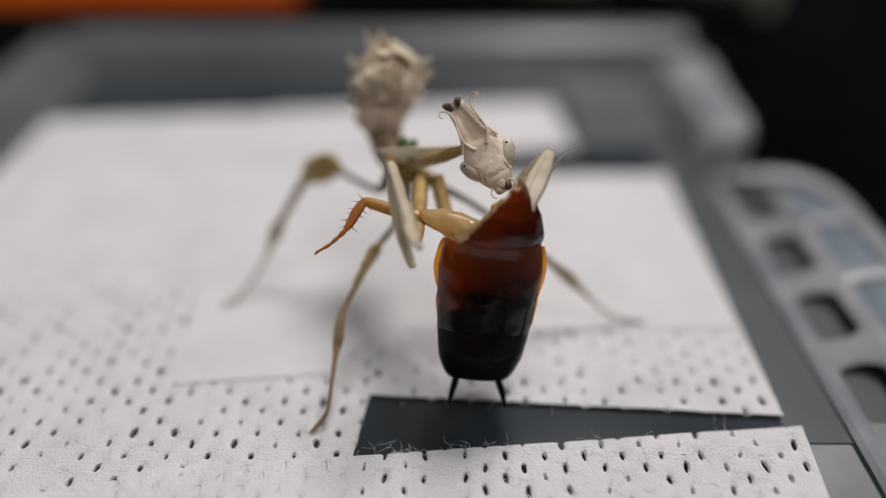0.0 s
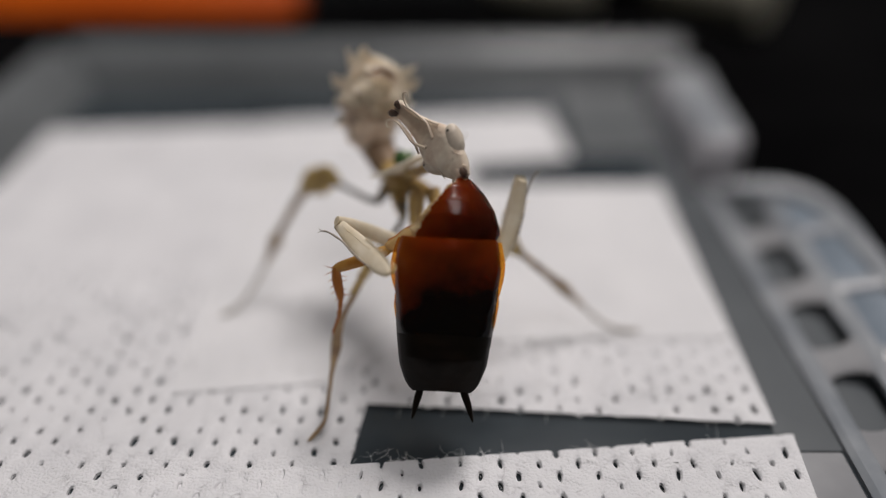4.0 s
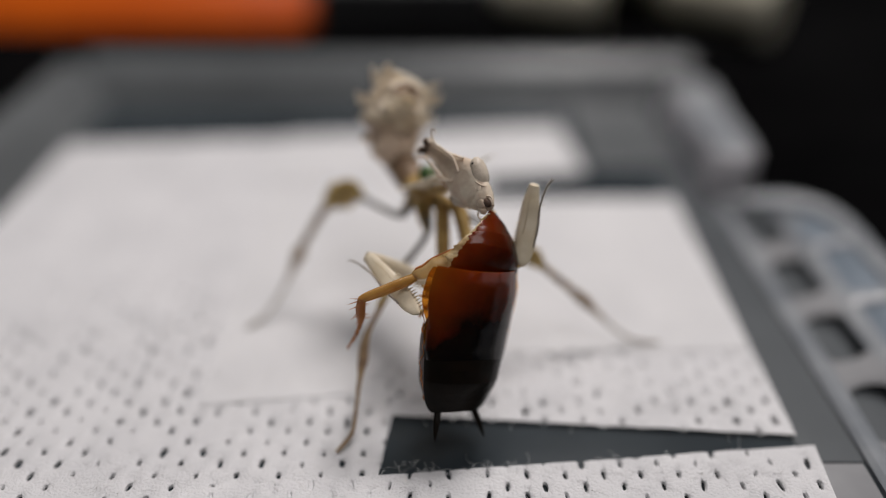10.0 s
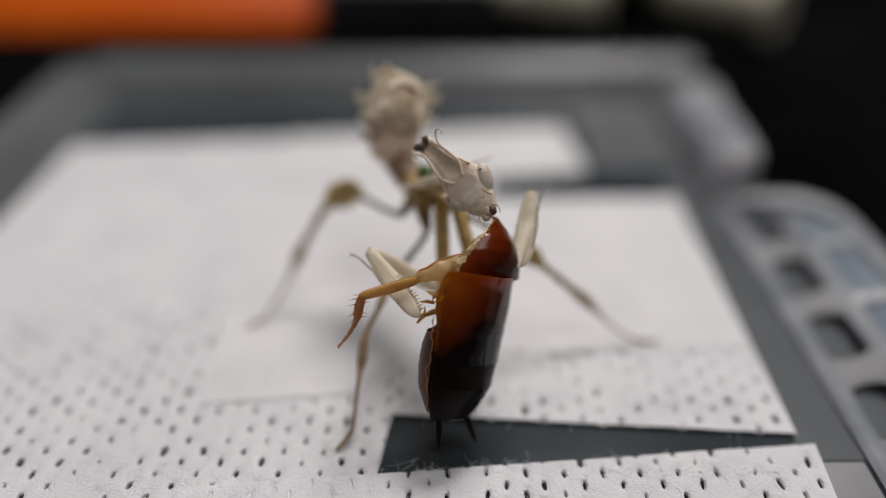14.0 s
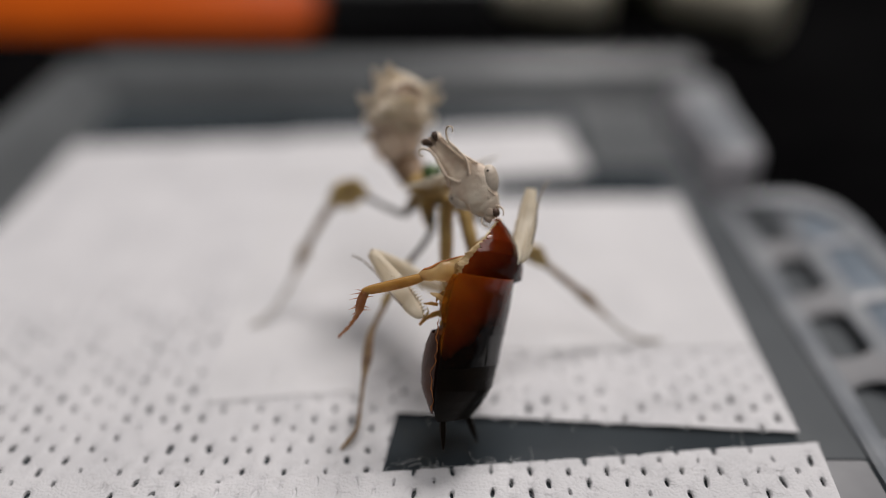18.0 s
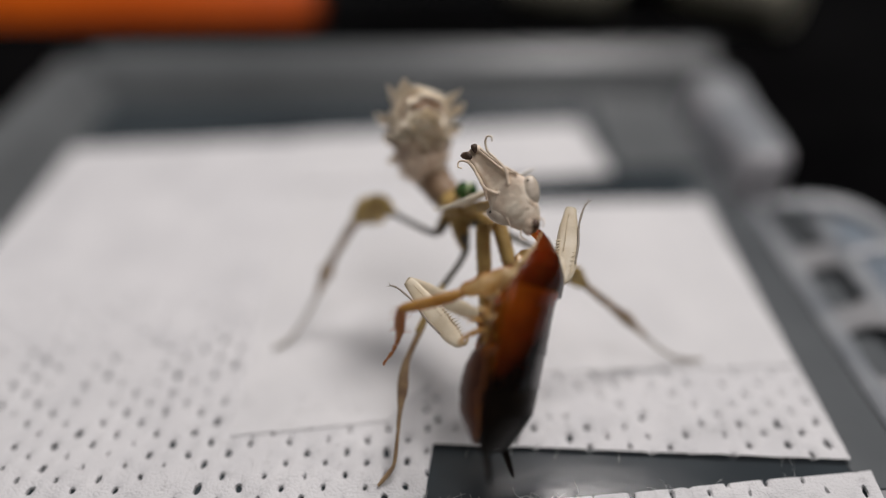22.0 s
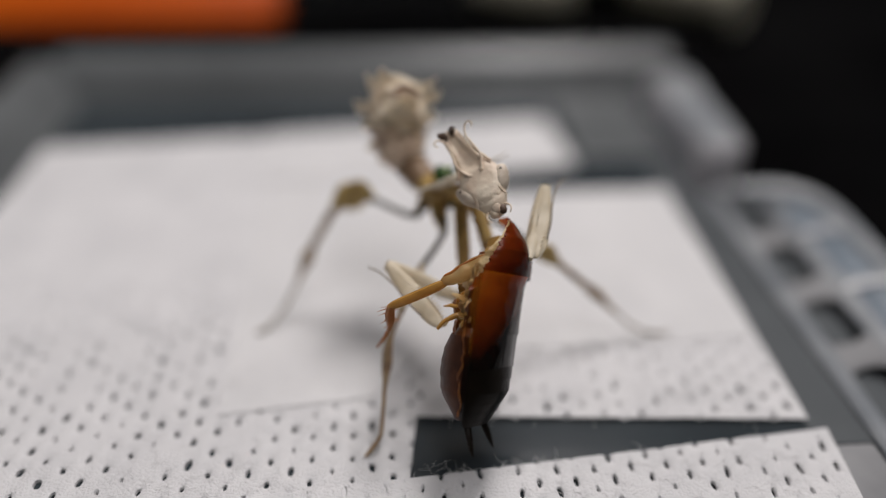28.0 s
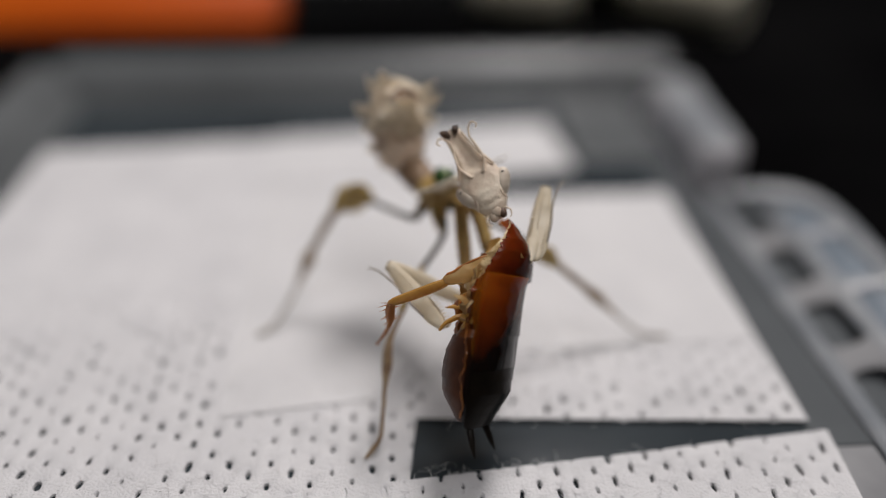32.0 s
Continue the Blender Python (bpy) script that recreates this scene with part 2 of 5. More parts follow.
AMBER = chitin("amber_chitin", 1.0, -0.35, 0.14, [(6.6, (0.005, 0.003, 0.002)), (8.4, (0.012, 0.004, 0.002)), (9.5, (0.075, 0.014, 0.003)), (10.7, (0.15, 0.025, 0.003)),
                                                (12.2, (0.24, 0.044, 0.004)), (14.2, (0.36, 0.078, 0.006)), (17.0, (0.52, 0.145, 0.011))], 5.4,
               scale=400, rough=0.13, bump=0.10, bump_scale=900, coat=0.3, translucent=0.36, spec=0.45, fine=0.4)
# brightest towards the left and fore end, darkening to the right
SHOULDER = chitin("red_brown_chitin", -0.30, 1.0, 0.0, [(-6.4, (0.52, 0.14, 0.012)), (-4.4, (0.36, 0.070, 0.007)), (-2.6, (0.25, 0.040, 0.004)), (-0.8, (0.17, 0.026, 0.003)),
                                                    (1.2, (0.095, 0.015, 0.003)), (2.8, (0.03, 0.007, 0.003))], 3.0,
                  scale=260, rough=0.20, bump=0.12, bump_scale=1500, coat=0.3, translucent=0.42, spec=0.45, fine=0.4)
for m in (AMBER, SHOULDER):  # light spreads inside the thin horn
    b = m.node_tree.nodes["Principled BSDF"]
    b.inputs["Subsurface Weight"].default_value = 0.6
    b.inputs["Subsurface Radius"].default_value = (1.0, 0.35, 0.06)
    b.inputs["Subsurface Scale"].default_value = 0.0012
MARGIN = material("clear_honey_margin", (0.84, 0.38, 0.04), (0.66, 0.22, 0.02), scale=420, rough=0.2, bump=0.15, bump_scale=1500, transmission=0.88, ior=1.25, coat=0.2)
TERGITE = material("black_back_plate", (0.005, 0.004, 0.003), (0.009, 0.006, 0.004), scale=420, rough=0.30, bump=0.2, bump_scale=1600, spec=0.15, ior=1.3)
BELLY = material("dark_belly", (1.0, 1.0, 1.0), (0.65, 0.55, 0.5), scale=420, rough=0.3, bump=0.4, bump_scale=1600, coat=0.1, translucent=0.45)
along(BELLY, 2, [(0.0, (0.010, 0.006, 0.005)), (5.5, (0.025, 0.012, 0.009)), (9.0, (0.20, 0.060, 0.012)), (17.0, (0.45, 0.13, 0.015))], 2.0)
STERN = material("purple_brown_sternite", (0.10, 0.036, 0.018), (0.035, 0.014, 0.009), scale=420, rough=0.42, bump=0.4,
                 bump_scale=1600, coat=0.05, translucent=0.15)
PALEHONEY = material("pale_translucent_cuticle", (0.90, 0.72, 0.42), (0.74, 0.50, 0.20), scale=420, rough=0.14, bump=0.4, bump_scale=1600,
                     coat=0.4, transmission=0.55, ior=1.2, translucent=0.5)
HONEY = material("pale_honey_cuticle", (0.70, 0.43, 0.13), (0.55, 0.29, 0.07), scale=520, rough=0.22, bump=0.15, bump_scale=1800,
                 coat=0.3, translucent=0.45)
RUSSET = material("russet_leg_cuticle", (0.58, 0.23, 0.06), (0.40, 0.13, 0.03), scale=700, rough=0.28, bump=0.2, translucent=0.3)
FLESH = material("torn_pale_flesh", (0.88, 0.74, 0.46), (0.66, 0.44, 0.18), scale=800, rough=0.3, bump=0.8, bump_scale=2600,
                 coat=0.4, translucent=0.35)


# ---- mesh helpers ----
def part(name, bm, mat, parent, label="", smooth=True):
    """Link a bmesh, written in millimetres, as one mesh under its thing or part."""
    bmesh.ops.recalc_face_normals(bm, faces=bm.faces)
    for e in bm.edges:
        e.smooth = len(e.link_faces) == 2 and e.calc_face_angle(0.0) < 0.75
    bm.transform(Matrix.Scale(MM, 4))
    me = bpy.data.meshes.new(name)
    bm.to_mesh(me)
    bm.free()
    me.materials.append(mat)
    if smooth:
        me.polygons.foreach_set("use_smooth", [True] * len(me.polygons))
    ob = new(name, me)
    ob.parent = parent
    if label:
        ob["label"] = label
    return ob


def thing(name, label, category, at=(0, 0, 0), group="", kind=""):
    ob = new(name)
    ob.empty_display_size = 0.002
    ob.location = V(at) * MM
    return tagged(ob, label, category, group, kind)


def glide(values, sub):
    """Points of a smooth curve through values (tuples of any length)."""
    v = [np.array(x, float) for x in values]
    out = []
    for i in range(len(v) - 1):
        a, b, c, d = v[max(i - 1, 0)], v[i], v[i + 1], v[min(i + 2, len(v) - 1)]
        for k in range(sub):
            t = k / sub
            out.append(0.5 * (2 * b + (c - a) * t + (2 * a - 5 * b + 4 * c - d) * t * t + (3 * b - a - 3 * c + d) * t ** 3))
    out.append(v[-1])
    return out


def loft(bm, rings, cap=True):
    """Skin rings of equal count, closed around."""
    vs = [[bm.verts.new(p) for p in r] for r in rings]
    n = len(vs[0])
    for a, b in zip(vs, vs[1:]):
        for i in range(n):
            bm.faces.new((a[i], a[(i + 1) % n], b[(i + 1) % n], b[i]))
    if cap:
        for r in (vs[0], vs[-1]):
            c = bm.verts.new(sum((v.co for v in r), V()) / n)
            for i in range(n):
                bm.faces.new((r[i], r[(i + 1) % n], c))
    return vs


def tube(bm, stations, n=10, sub=4, side=(1, 0, 0), rough=0.0):
    """A limb through stations (x, y, z, half width, half thickness); the width lies towards side."""
    st = glide([(s + (s[3],)) if len(s) == 4 else s for s in stations], sub)
    pts = [V(s[:3]) for s in st]
    rings = []
    for i, p in enumerate(pts):
        d = (pts[min(i + 1, len(pts) - 1)] - pts[max(i - 1, 0)]).normalized()
        a = V(side) - d * d.dot(V(side))
        a = a.normalized() if a.length > 1e-4 else d.orthogonal().normalized()
        b = d.cross(a)
        w, h = max(st[i][3], 0.01), max(st[i][4], 0.01)
        ring = []
        for k in range(n):
            an = 2 * math.pi * k / n
            q = p + a * (w * math.cos(an)) + b * (h * math.sin(an))
            if rough:
                q += noise.noise_vector(q * 1.3) * rough
            ring.append(q)
        rings.append(ring)
    loft(bm, rings)
    return bm


def ball(bm, centre, radii, turn=None, n=16, m=10, rough=0.0):
    t = turn or Matrix.Identity(3)
    rings = []
    for j in range(1, m):
        th = math.pi * j / m
        ring = []
        for k in range(n):
            an = 2 * math.pi * k / n
            u = V((math.sin(th) * math.cos(an), math.sin(th) * math.sin(an), math.cos(th)))
            q = t @ V((u.x * radii[0], u.y * radii[1], u.z * radii[2])) + V(centre)
            if rough:
                q += noise.noise_vector(q * 1.7) * rough
            ring.append(q)
        rings.append(ring)
    loft(bm, rings)
    return bm


def spine(bm, root, tip, r, n=5):
    root, tip = V(root), V(tip)
    d = (tip - root).normalized()
    a = d.orthogonal().normalized()
    b = d.cross(a)
    vs = [bm.verts.new(root + (a * math.cos(2 * math.pi * k / n) + b * math.sin(2 * math.pi * k / n)) * r) for k in range(n)]
    top = bm.verts.new(tip)
    for k in range(n):
        bm.faces.new((vs[k], vs[(k + 1) % n], top))
    bm.faces.new(vs[::-1])


def box(bm, lo, hi, bevel=0.3):
    r = bmesh.ops.create_cube(bm, size=1.0)
    for v in r["verts"]:
        v.co = V([lo[i] + (v.co[i] + 0.5) * (hi[i] - lo[i]) for i in range(3)])
    if bevel:
        es = list({e for v in r["verts"] for e in v.link_edges})
        bmesh.ops.bevel(bm, geom=es, offset=bevel, segments=2, affect="EDGES", profile=0.5)
    return bm


def stand(p, q, twist, eye=(-3, -50, 50)):
    """A pose at p whose z axis points to q and whose -y side faces eye, turned by twist degrees about z."""
    p, q = V(p) * MM, V(q) * MM
    z = (q - p).normalized()
    f = V(eye) * MM - p
    f = (f - z * z.dot(f)).normalized()
    f = Matrix.Rotation(radians(twist), 3, z) @ f
    y = -f
    x = y.cross(z)
    m = Matrix((x, y, z)).transposed().to_4x4()
    m.translation = p
    return m


# ---- the desk and tray ----
desk = thing("desk", "matt black desk top under the plastic tray", "desk", (0, 0, -26))
part("desktop", box(bmesh.new(), (-190, -130, 0), (170, 190, 24.6), 1.5), TABLE, desk, smooth=False)

tray = thing("plastic_tray", "shallow clear plastic tray with slotted side walls on a black desk", "tray", (0, 0, 0))
X0, X1, Y0, Y1 = -57.5, 36.4, -62.0, 69.0
part("floor_panel", box(bmesh.new(), (X0, Y0, -1.3), (X1, Y1, -0.55), 0.2), TRAY_FLOOR, tray, "smoky glossy tray bottom", smooth=False)


def slab(bm, section, a, b, axis):
    """A bar with the closed section (pairs across, up) drawn from a to b along x (0) or y (1)."""
    rings = []
    for i in range(25):
        s = a + (b - a) * i / 24
        rings.append([(s, u, w) if axis == 0 else (u, s, w) for u, w in section])
    loft(bm, rings)
    return bm


def rounded_wall(u0, sgn):
    """Section of a leaning wall with a rolled rim, its foot at u0, leaning out in the way sgn."""
    inner = [(0, -1.2), (0.0, -0.3), (0.5, 0.2), (2.6, 4.0), (3.0, 4.5), (3.4, 4.7), (7.4, 5.9), (8.0, 5.6), (8.0, 4.6)]
    outer = [(7.3, 4.6), (7.2, 5.2), (4.0, 4.2), (3.6, 3.8), (1.3, -0.4), (0.9, -1.2)]
    return [(u0 + sgn * u, w) for u, w in inner + outer]


part("back_wall", slab(bmesh.new(), rounded_wall(Y1, 1), X0 - 4, X1 + 7, 0), TRAY_WALL, tray, "frosted clear wall with rolled rim")
part("front_wall", slab(bmesh.new(), rounded_wall(Y0, -1), X0 - 4, X1 + 3, 0), TRAY_WALL, tray, "frosted clear wall with rolled rim")
part("left_wall", slab(bmesh.new(), rounded_wall(X0, -1), Y0 - 4, Y1 + 4, 1), TRAY_WALL, tray, "frosted clear wall with rolled rim")
part("corner_step", box(bmesh.new(), (21.5, 46, -0.7), (35.2, Y1 - 0.4, -0.15), 0.2), TRAY_WALL, tray, "frosted raised step in the tray corner", smooth=False)
# the lattice side: a foot rail, a sloping flange with a row of openings and a row of bluish panels, a rolled rim
SLOPE = 0.30
OPEN0, PITCH = -2.6 - 5 * 10.4, 10.4


def flange(x):
    return -0.45 + (x - 38.4) * SLOPE


def strip(x0, x1, thick, drop=0.0):
    """Section of a strip of the sloping flange between x0 and x1."""
    return [(x0, flange(x0) - drop), (x0 + 0.25, flange(x0) + 0.22 - drop), (x1 - 0.25, flange(x1) + 0.12 - drop), (x1, flange(x1) - drop),
            (x1, flange(x1) - thick - drop), (x0, flange(x0) - thick - drop)]


part("foot_rail", slab(bmesh.new(), [(36.2, -1.2), (36.3, -0.15), (36.8, 0.2), (38.2, 0.0), (38.6, -0.4), (38.6, -1.1)], Y0, 36, 1), TRAY_RIM, tray)
part("mid_rail", slab(bmesh.new(), strip(42.4, 44.2, 0.6), Y0, 31, 1), TRAY_RIM, tray)
part("outer_panel", slab(bmesh.new(), strip(44.1, 48.2, 0.4, 0.35), Y0, 27.5, 1), BLUISH, tray, "blue-grey clear panel beyond the openings")
part("outer_panel_end", slab(bmesh.new(), strip(44.1, 47.0, 0.4, 0.3), 27.4, 31, 1), BLUISH, tray, "blue-grey clear panel beyond the openings")
part("skirt", box(bmesh.new(), (36.3, Y0, -1.38), (49.0, 36, -1.05), 0.1), TRAY_LEDGE, tray, "smoky ledge under the openings", smooth=False)
part("rim", tube(bmesh.new(), [(49.0, Y0, 2.6, 1.15, 0.6), (49.0, -20, 2.6, 1.15, 0.6), (49.0, 12, 2.6, 1.15, 0.6), (48.8, 24, 2.6, 1.2, 0.6), (47.4, 29.0, 2.5, 1.3, 0.6), (44.4, 31.6, 2.2, 1.3, 0.6), (40.5, 32.8, 1.6, 1.1, 0.6), (37.4, 33.4, 0.8, 0.8, 0.5)],
                 n=14, side=(1, 0, 0.2)), TRAY_RIM, tray, "bluish clear rolled rim that bends in beside the corner")
for k in range(9):
    y = OPEN0 + PITCH * (k - 0.5)
    bm = bmesh.new()
    rings = []
    for i in range(9):
        x = 38.2 + i * 0.55
        wv = 1.75 + 1.0 * abs(i / 4 - 1) ** 2.4
        rings.append([(x, y + wv * math.cos(2 * math.pi * j / 14), flange(x) - 0.25 + 0.42 * math.sin(2 * math.pi * j / 14)) for j in range(14)])
    loft(bm, rings)
    part("upright", bm, BAR, tray, "whitish clear bar between two openings")
    bm = bmesh.new()
    tube(bm, [(43.8, y - 0.6, flange(43.8) + 0.05, 1.3, 0.3), (46, y - 0.9, flange(46) + 0.05, 1.0, 0.3), (48.6, y - 1.2, flange(48.6) + 0.05, 1.5, 0.3)], n=12, side=(0, 1, 0))
    part("cross_rib", bm, TRAY_RIM, tray)
# the moulded corner column
bm = bmesh.new()
rings = []
for z, g in ((-1.1, 0.6), (-0.4, 0.0), (1.6, 0.3), (3.4, 0.9), (4.4, 1.7), (4.7, 2.8)):
    ring = []
    for j in range(28):
        an = 2 * math.pi * j / 28
        c, q = math.cos(an), math.sin(an)
        rx, ry = 3.9 - 0.5 * g, 16.0 - g
        ring.append((38.7 + 0.45 * max(z, 0) + 0.11 * max(0, 16.5 * q) + rx * math.copysign(abs(c) ** 0.45, c), 53.0 + ry * math.copysign(abs(q) ** 0.45, q), z + (0.25 * noise.noise(V((c * 3, q * 3, z))))))
    rings.append(ring)
loft(bm, rings)
part("corner_column", bm, TRAY_RIM, tray, "frosted moulded column in the tray corner")
for cx, cy, r in ((36.2, 37.6, 1.4), (38.8, 36.6, 1.2), (40.6, 37.6, 1.1), (35.8, 44.0, 1.4), (35.6, 52.0, 1.3), (35.6, 60.0, 1.2)):
    bm = bmesh.new()
    tube(bm, [(cx, cy, -1.0, r * 1.2, r), (cx + 0.1, cy + 0.1, 1.5, r * 0.9, r * 0.8), (cx + 0.3, cy + 0.2, 4.0, r, r * 0.9), (cx + 0.6, cy + 0.4, 6.0, r * 0.7, r * 0.8)], n=14, rough=0.4)
    part("moulded_rib", bm, CLEAR, tray, "whitish moulded rib of the clear tray")
# thin slab along the lattice, in a paler grey than the floor panel
part("ledge", box(bmesh.new(), (31.0, -8.0, -0.62), (36.25, 44.0, -0.42), 0.08), TRAY_LEDGE, tray, "slate-grey strip beside the lattice, paler than the tray bottom", smooth=False)
part("floor_step", box(bmesh.new(), (31.6, Y0, -0.6), (36.0, -8.2, -0.25), 0.25), BAR, tray, "pale raised step beside the lattice", smooth=False)

# things on the desk behind the tray, far out of focus
carton = thing("orange_box", "glossy orange plastic box with rounded ends on the desk", "box", (-71, 119, -1.4))
bm = box(bmesh.new(), (-46, -11, 0), (44, 26, 15.5), 3.0)
for v in bm.verts:
    v.co.y += 0.75 * v.co.z * (1 if v.co.y < 5 else 0)
part("body", bm, ORANGE, carton, "orange tub with a sloping front")
part("lid", box(bmesh.new(), (-47, 0, 15.7), (45, 27, 20), 2.0), ORANGE, carton)
for nm, x, yy, rz, ln in (("cream_tube", 26, 113, 165, 17), ("cream_tube", 60, 110, 140, 22)):
    tb = thing(nm, "pale cream plastic tube lying on the dark desk", "tube", (x, yy, -1.4), group="tubes behind the tray")
    tb.rotation_euler = (0, 0, radians(rz))
    bm = bmesh.new()
    part("body", tube(bm, [(-ln / 2, 0, 8, 7.4, 7.4), (-ln / 4, 0, 8, 8, 8), (ln / 4, 0, 8, 8, 8), (ln / 2, 0, 8, 7.4, 7.4)], n=18), CREAM, tb)
    bm = bmesh.new()
    part("cap", tube(bm, [(ln / 2, 0, 8, 6, 6), (ln / 2 + 6, 0, 8, 6, 6)], n=18, sub=2), CREAM, tb)
case = thing("dark_case", "dark grey plastic case on the desk behind the tray", "case", (-8, 116, -1.4))
part("body", box(bmesh.new(), (-19, -9, 0), (19, 20, 9), 1.5), DARKGREY, case, smooth=False)
part("lid", box(bmesh.new(), (-19.4, -9.4, 9.15), (19.4, 20.4, 12), 1.0), DARKGREY, case, smooth=False)
pouch = thing("dark_pouch", "dark olive cloth pouch slumped on the desk", "pouch", (42, 124, -1.4))
bm = bmesh.new()
part("body", ball(bm, (0, 0, 9), (14, 11, 9), rough=1.2), OLIVE, pouch)


# ---- the tissue sheets ----
def swell(x, y, k):
    """Gentle waves of a sheet that lies loosely."""
    return 0.10 * noise.noise(V((x * 0.11, y * 0.11, k))) + 0.05 * noise.noise(V((x * 0.5, y * 0.5, k + 7)))


def holed(bm, x0, x1, y0, y1, z, seed, planes, sx=1.0):
    """A sheet with staggered lengthwise holes 1.7 mm apart, cut by planes (point, outward normal)."""
    rnd = random.Random(seed)
    b2 = bmesh.new()
    px, py = 1.725 * sx, 2.40 * sx
    nx, ny = int((x1 - x0) / px) + 1, int((y1 - y0) / py) + 2
    keep = {}

    def vert(x, y, zz):
        k = (round(x * 200), round(y * 200), round(zz * 200))
        if k not in keep:
            keep[k] = b2.verts.new((x, y, zz))
        return keep[k]

    rim = [(-.5, -.5), (-.17, -.5), (.17, -.5), (.5, -.5), (.5, -.25), (.5, 0), (.5, .25), (.5, .5), (.17, .5), (-.17, .5), (-.5, .5),
           (-.5, .25), (-.5, 0), (-.5, -.25)]
    for i in range(nx):
        for j in range(ny):
            cx, cy = x0 + (i + .5) * px, y0 + (j + (.5 if i % 2 else 0)) * py
            size = rnd.choice((0.0, 0.45, 0.6, 0.72, 0.82, 0.92, 1.02))
            if cy > (5 if cx > -6 else 15) + 5 * rnd.random() + 4 * noise.noise(V((cx * .1, cy * .1, 2))):
                size = 0.0
            hx, hy = (0.31 if sx == 1 else 0.23) * size * rnd.uniform(.85, 1.15), (0.53 if sx == 1 else 0.62) * size * rnd.uniform(.8, 1.15)
            ox, oy, sk = rnd.uniform(-.09, .09), rnd.uniform(-.12, .12), rnd.uniform(-.2, .2)
            outer, mid, inner, low = [], [], [], []
            for u, v in rim:
                X, Y = cx + u * px, cy + v * py
                outer.append(vert(X, Y, z + 0.16 + swell(X, Y, seed)))
                an = math.atan2(v, u)
                wob = 1 + 0.18 * noise.noise(V((cx * 3 + u * 4, cy * 3 + v * 4, seed)))
                for ring, f, dz in ((mid, 1.75, 0.13), (inner, 1.0, -0.02), (low, 0.92, -0.30)):
                    qx, qy = math.cos(an) * hx * f * wob, math.sin(an) * hy * f * wob
                    X, Y = cx + ox + qx + sk * qy, cy + oy + qy
                    if size:
                        ring.append(b2.verts.new((X, Y, z + dz + swell(X, Y, seed))))
            n = len(rim)
            if not size:
                c = b2.verts.new((cx, cy, z + 0.12 + swell(cx, cy, seed)))
                for k in range(n):
                    b2.faces.new((outer[k], outer[(k + 1) % n], c))
                continue
            for a, b in ((outer, mid), (mid, inner), (inner, low)):
                for k in range(n):
                    b2.faces.new((a[k], a[(k + 1) % n], b[(k + 1) % n], b[k]))
    for p, nrm in planes:
        bmesh.ops.bisect_plane(b2, geom=b2.verts[:] + b2.edges[:] + b2.faces[:], plane_co=V(p), plane_no=V(nrm), clear_outer=True)
    me = bpy.data.meshes.new("tmp")
    b2.to_mesh(me)
    b2.free()
    bm.from_mesh(me)
    bpy.data.meshes.remove(me)
    return bm


def plain_sheet(corners, z, seed, step=0.8, thick=0.16):
    """A smooth sheet over a convex outline (counter-clockwise), with loose waves, soft creases and a turned-down edge."""
    b = bmesh.new()
    xs, ys = [c[0] for c in corners], [c[1] for c in corners]
    nx, ny = int((max(xs) - min(xs)) / step) + 1, int((max(ys) - min(ys)) / step) + 1
    vs = [[b.verts.new((min(xs) + i * step, min(ys) + j * step, 0)) for j in range(ny + 1)] for i in range(nx + 1)]
    for i in range(nx):
        for j in range(ny):
            b.faces.new((vs[i][j], vs[i + 1][j], vs[i + 1][j + 1], vs[i][j + 1]))
    for k in range(len(corners)):
        (ax, ay), (bx, by) = corners[k], corners[(k + 1) % len(corners)]
        bmesh.ops.bisect_plane(b, geom=b.verts[:] + b.edges[:] + b.faces[:], plane_co=(ax, ay, 0), plane_no=(by - ay, ax - bx, 0), clear_outer=True)
    for v in b.verts:
        x, y = v.co.x, v.co.y
        v.co.z = z + swell(x, y, seed) + 0.03 * noise.noise(V((x * 1.1, y * 0.8, seed))) + 0.02 * noise.noise(V((x * 4, y * 4, seed)))
        v.co.x += 0.10 * noise.noise(V((x * 0.9, y * 0.9, 3)))
        v.co.y += 0.10 * noise.noise(V((x * 0.9, y * 0.9, 9)))
    r = bmesh.ops.extrude_face_region(b, geom=b.faces[:])
    for v in [g for g in r["geom"] if isinstance(g, bmesh.types.BMVert)]:
        v.co.z -= thick
    return b


def under_layer(owner, corners, z):
    """A second sheet added under a perforated one to lighten its holes."""
    part("lower_layer", plain_sheet(corners, z, 5, step=2.0, thick=0.08), TISSUE_TOP, owner, "white sheet added under the tissue to lighten its holes")


def sheet_thing(name, label, bm, mat):
    ob = part(name, bm, mat, None)
    return tagged(ob, label, "paper towel")


bm = bmesh.new()
FRONT = ((-5.0, -2.9, 0), (-0.068, -1, 0))
holed(bm, -68, -4.2, -32.4, 62, -0.16, 3, [((-4.5, 0, 0), (1, 0, 0)), ((-4.5, -2.9, 0), (1, -0.12, 0)), ((0, 56.8, 0), (-0.075, 1, 0)), ((-57.2, 0, 0), (-1, 0, 0))])
holed(bm, -6.7, 7.0, -8.4, 62, -0.16, 3, [((-4.5, 0, 0), (-1, 0, 0)), FRONT, ((6.2, 0, 0), (1, 0, 0)), ((0, 56.8, 0), (-0.075, 1, 0))])
holed(bm, 5.0, 33.0, -8.4, 38, -0.16, 3, [((6.2, 0, 0), (-1, 0, 0)), FRONT, ((31.3, 0, 0), (1, 0, 0)), ((8, 36.2, 0), (0, 1, 0))])
left_sheet = sheet_thing("perforated_tissue", "white perforated nonwoven tissue lining the tray", bm, TISSUE)
bm = bmesh.new()
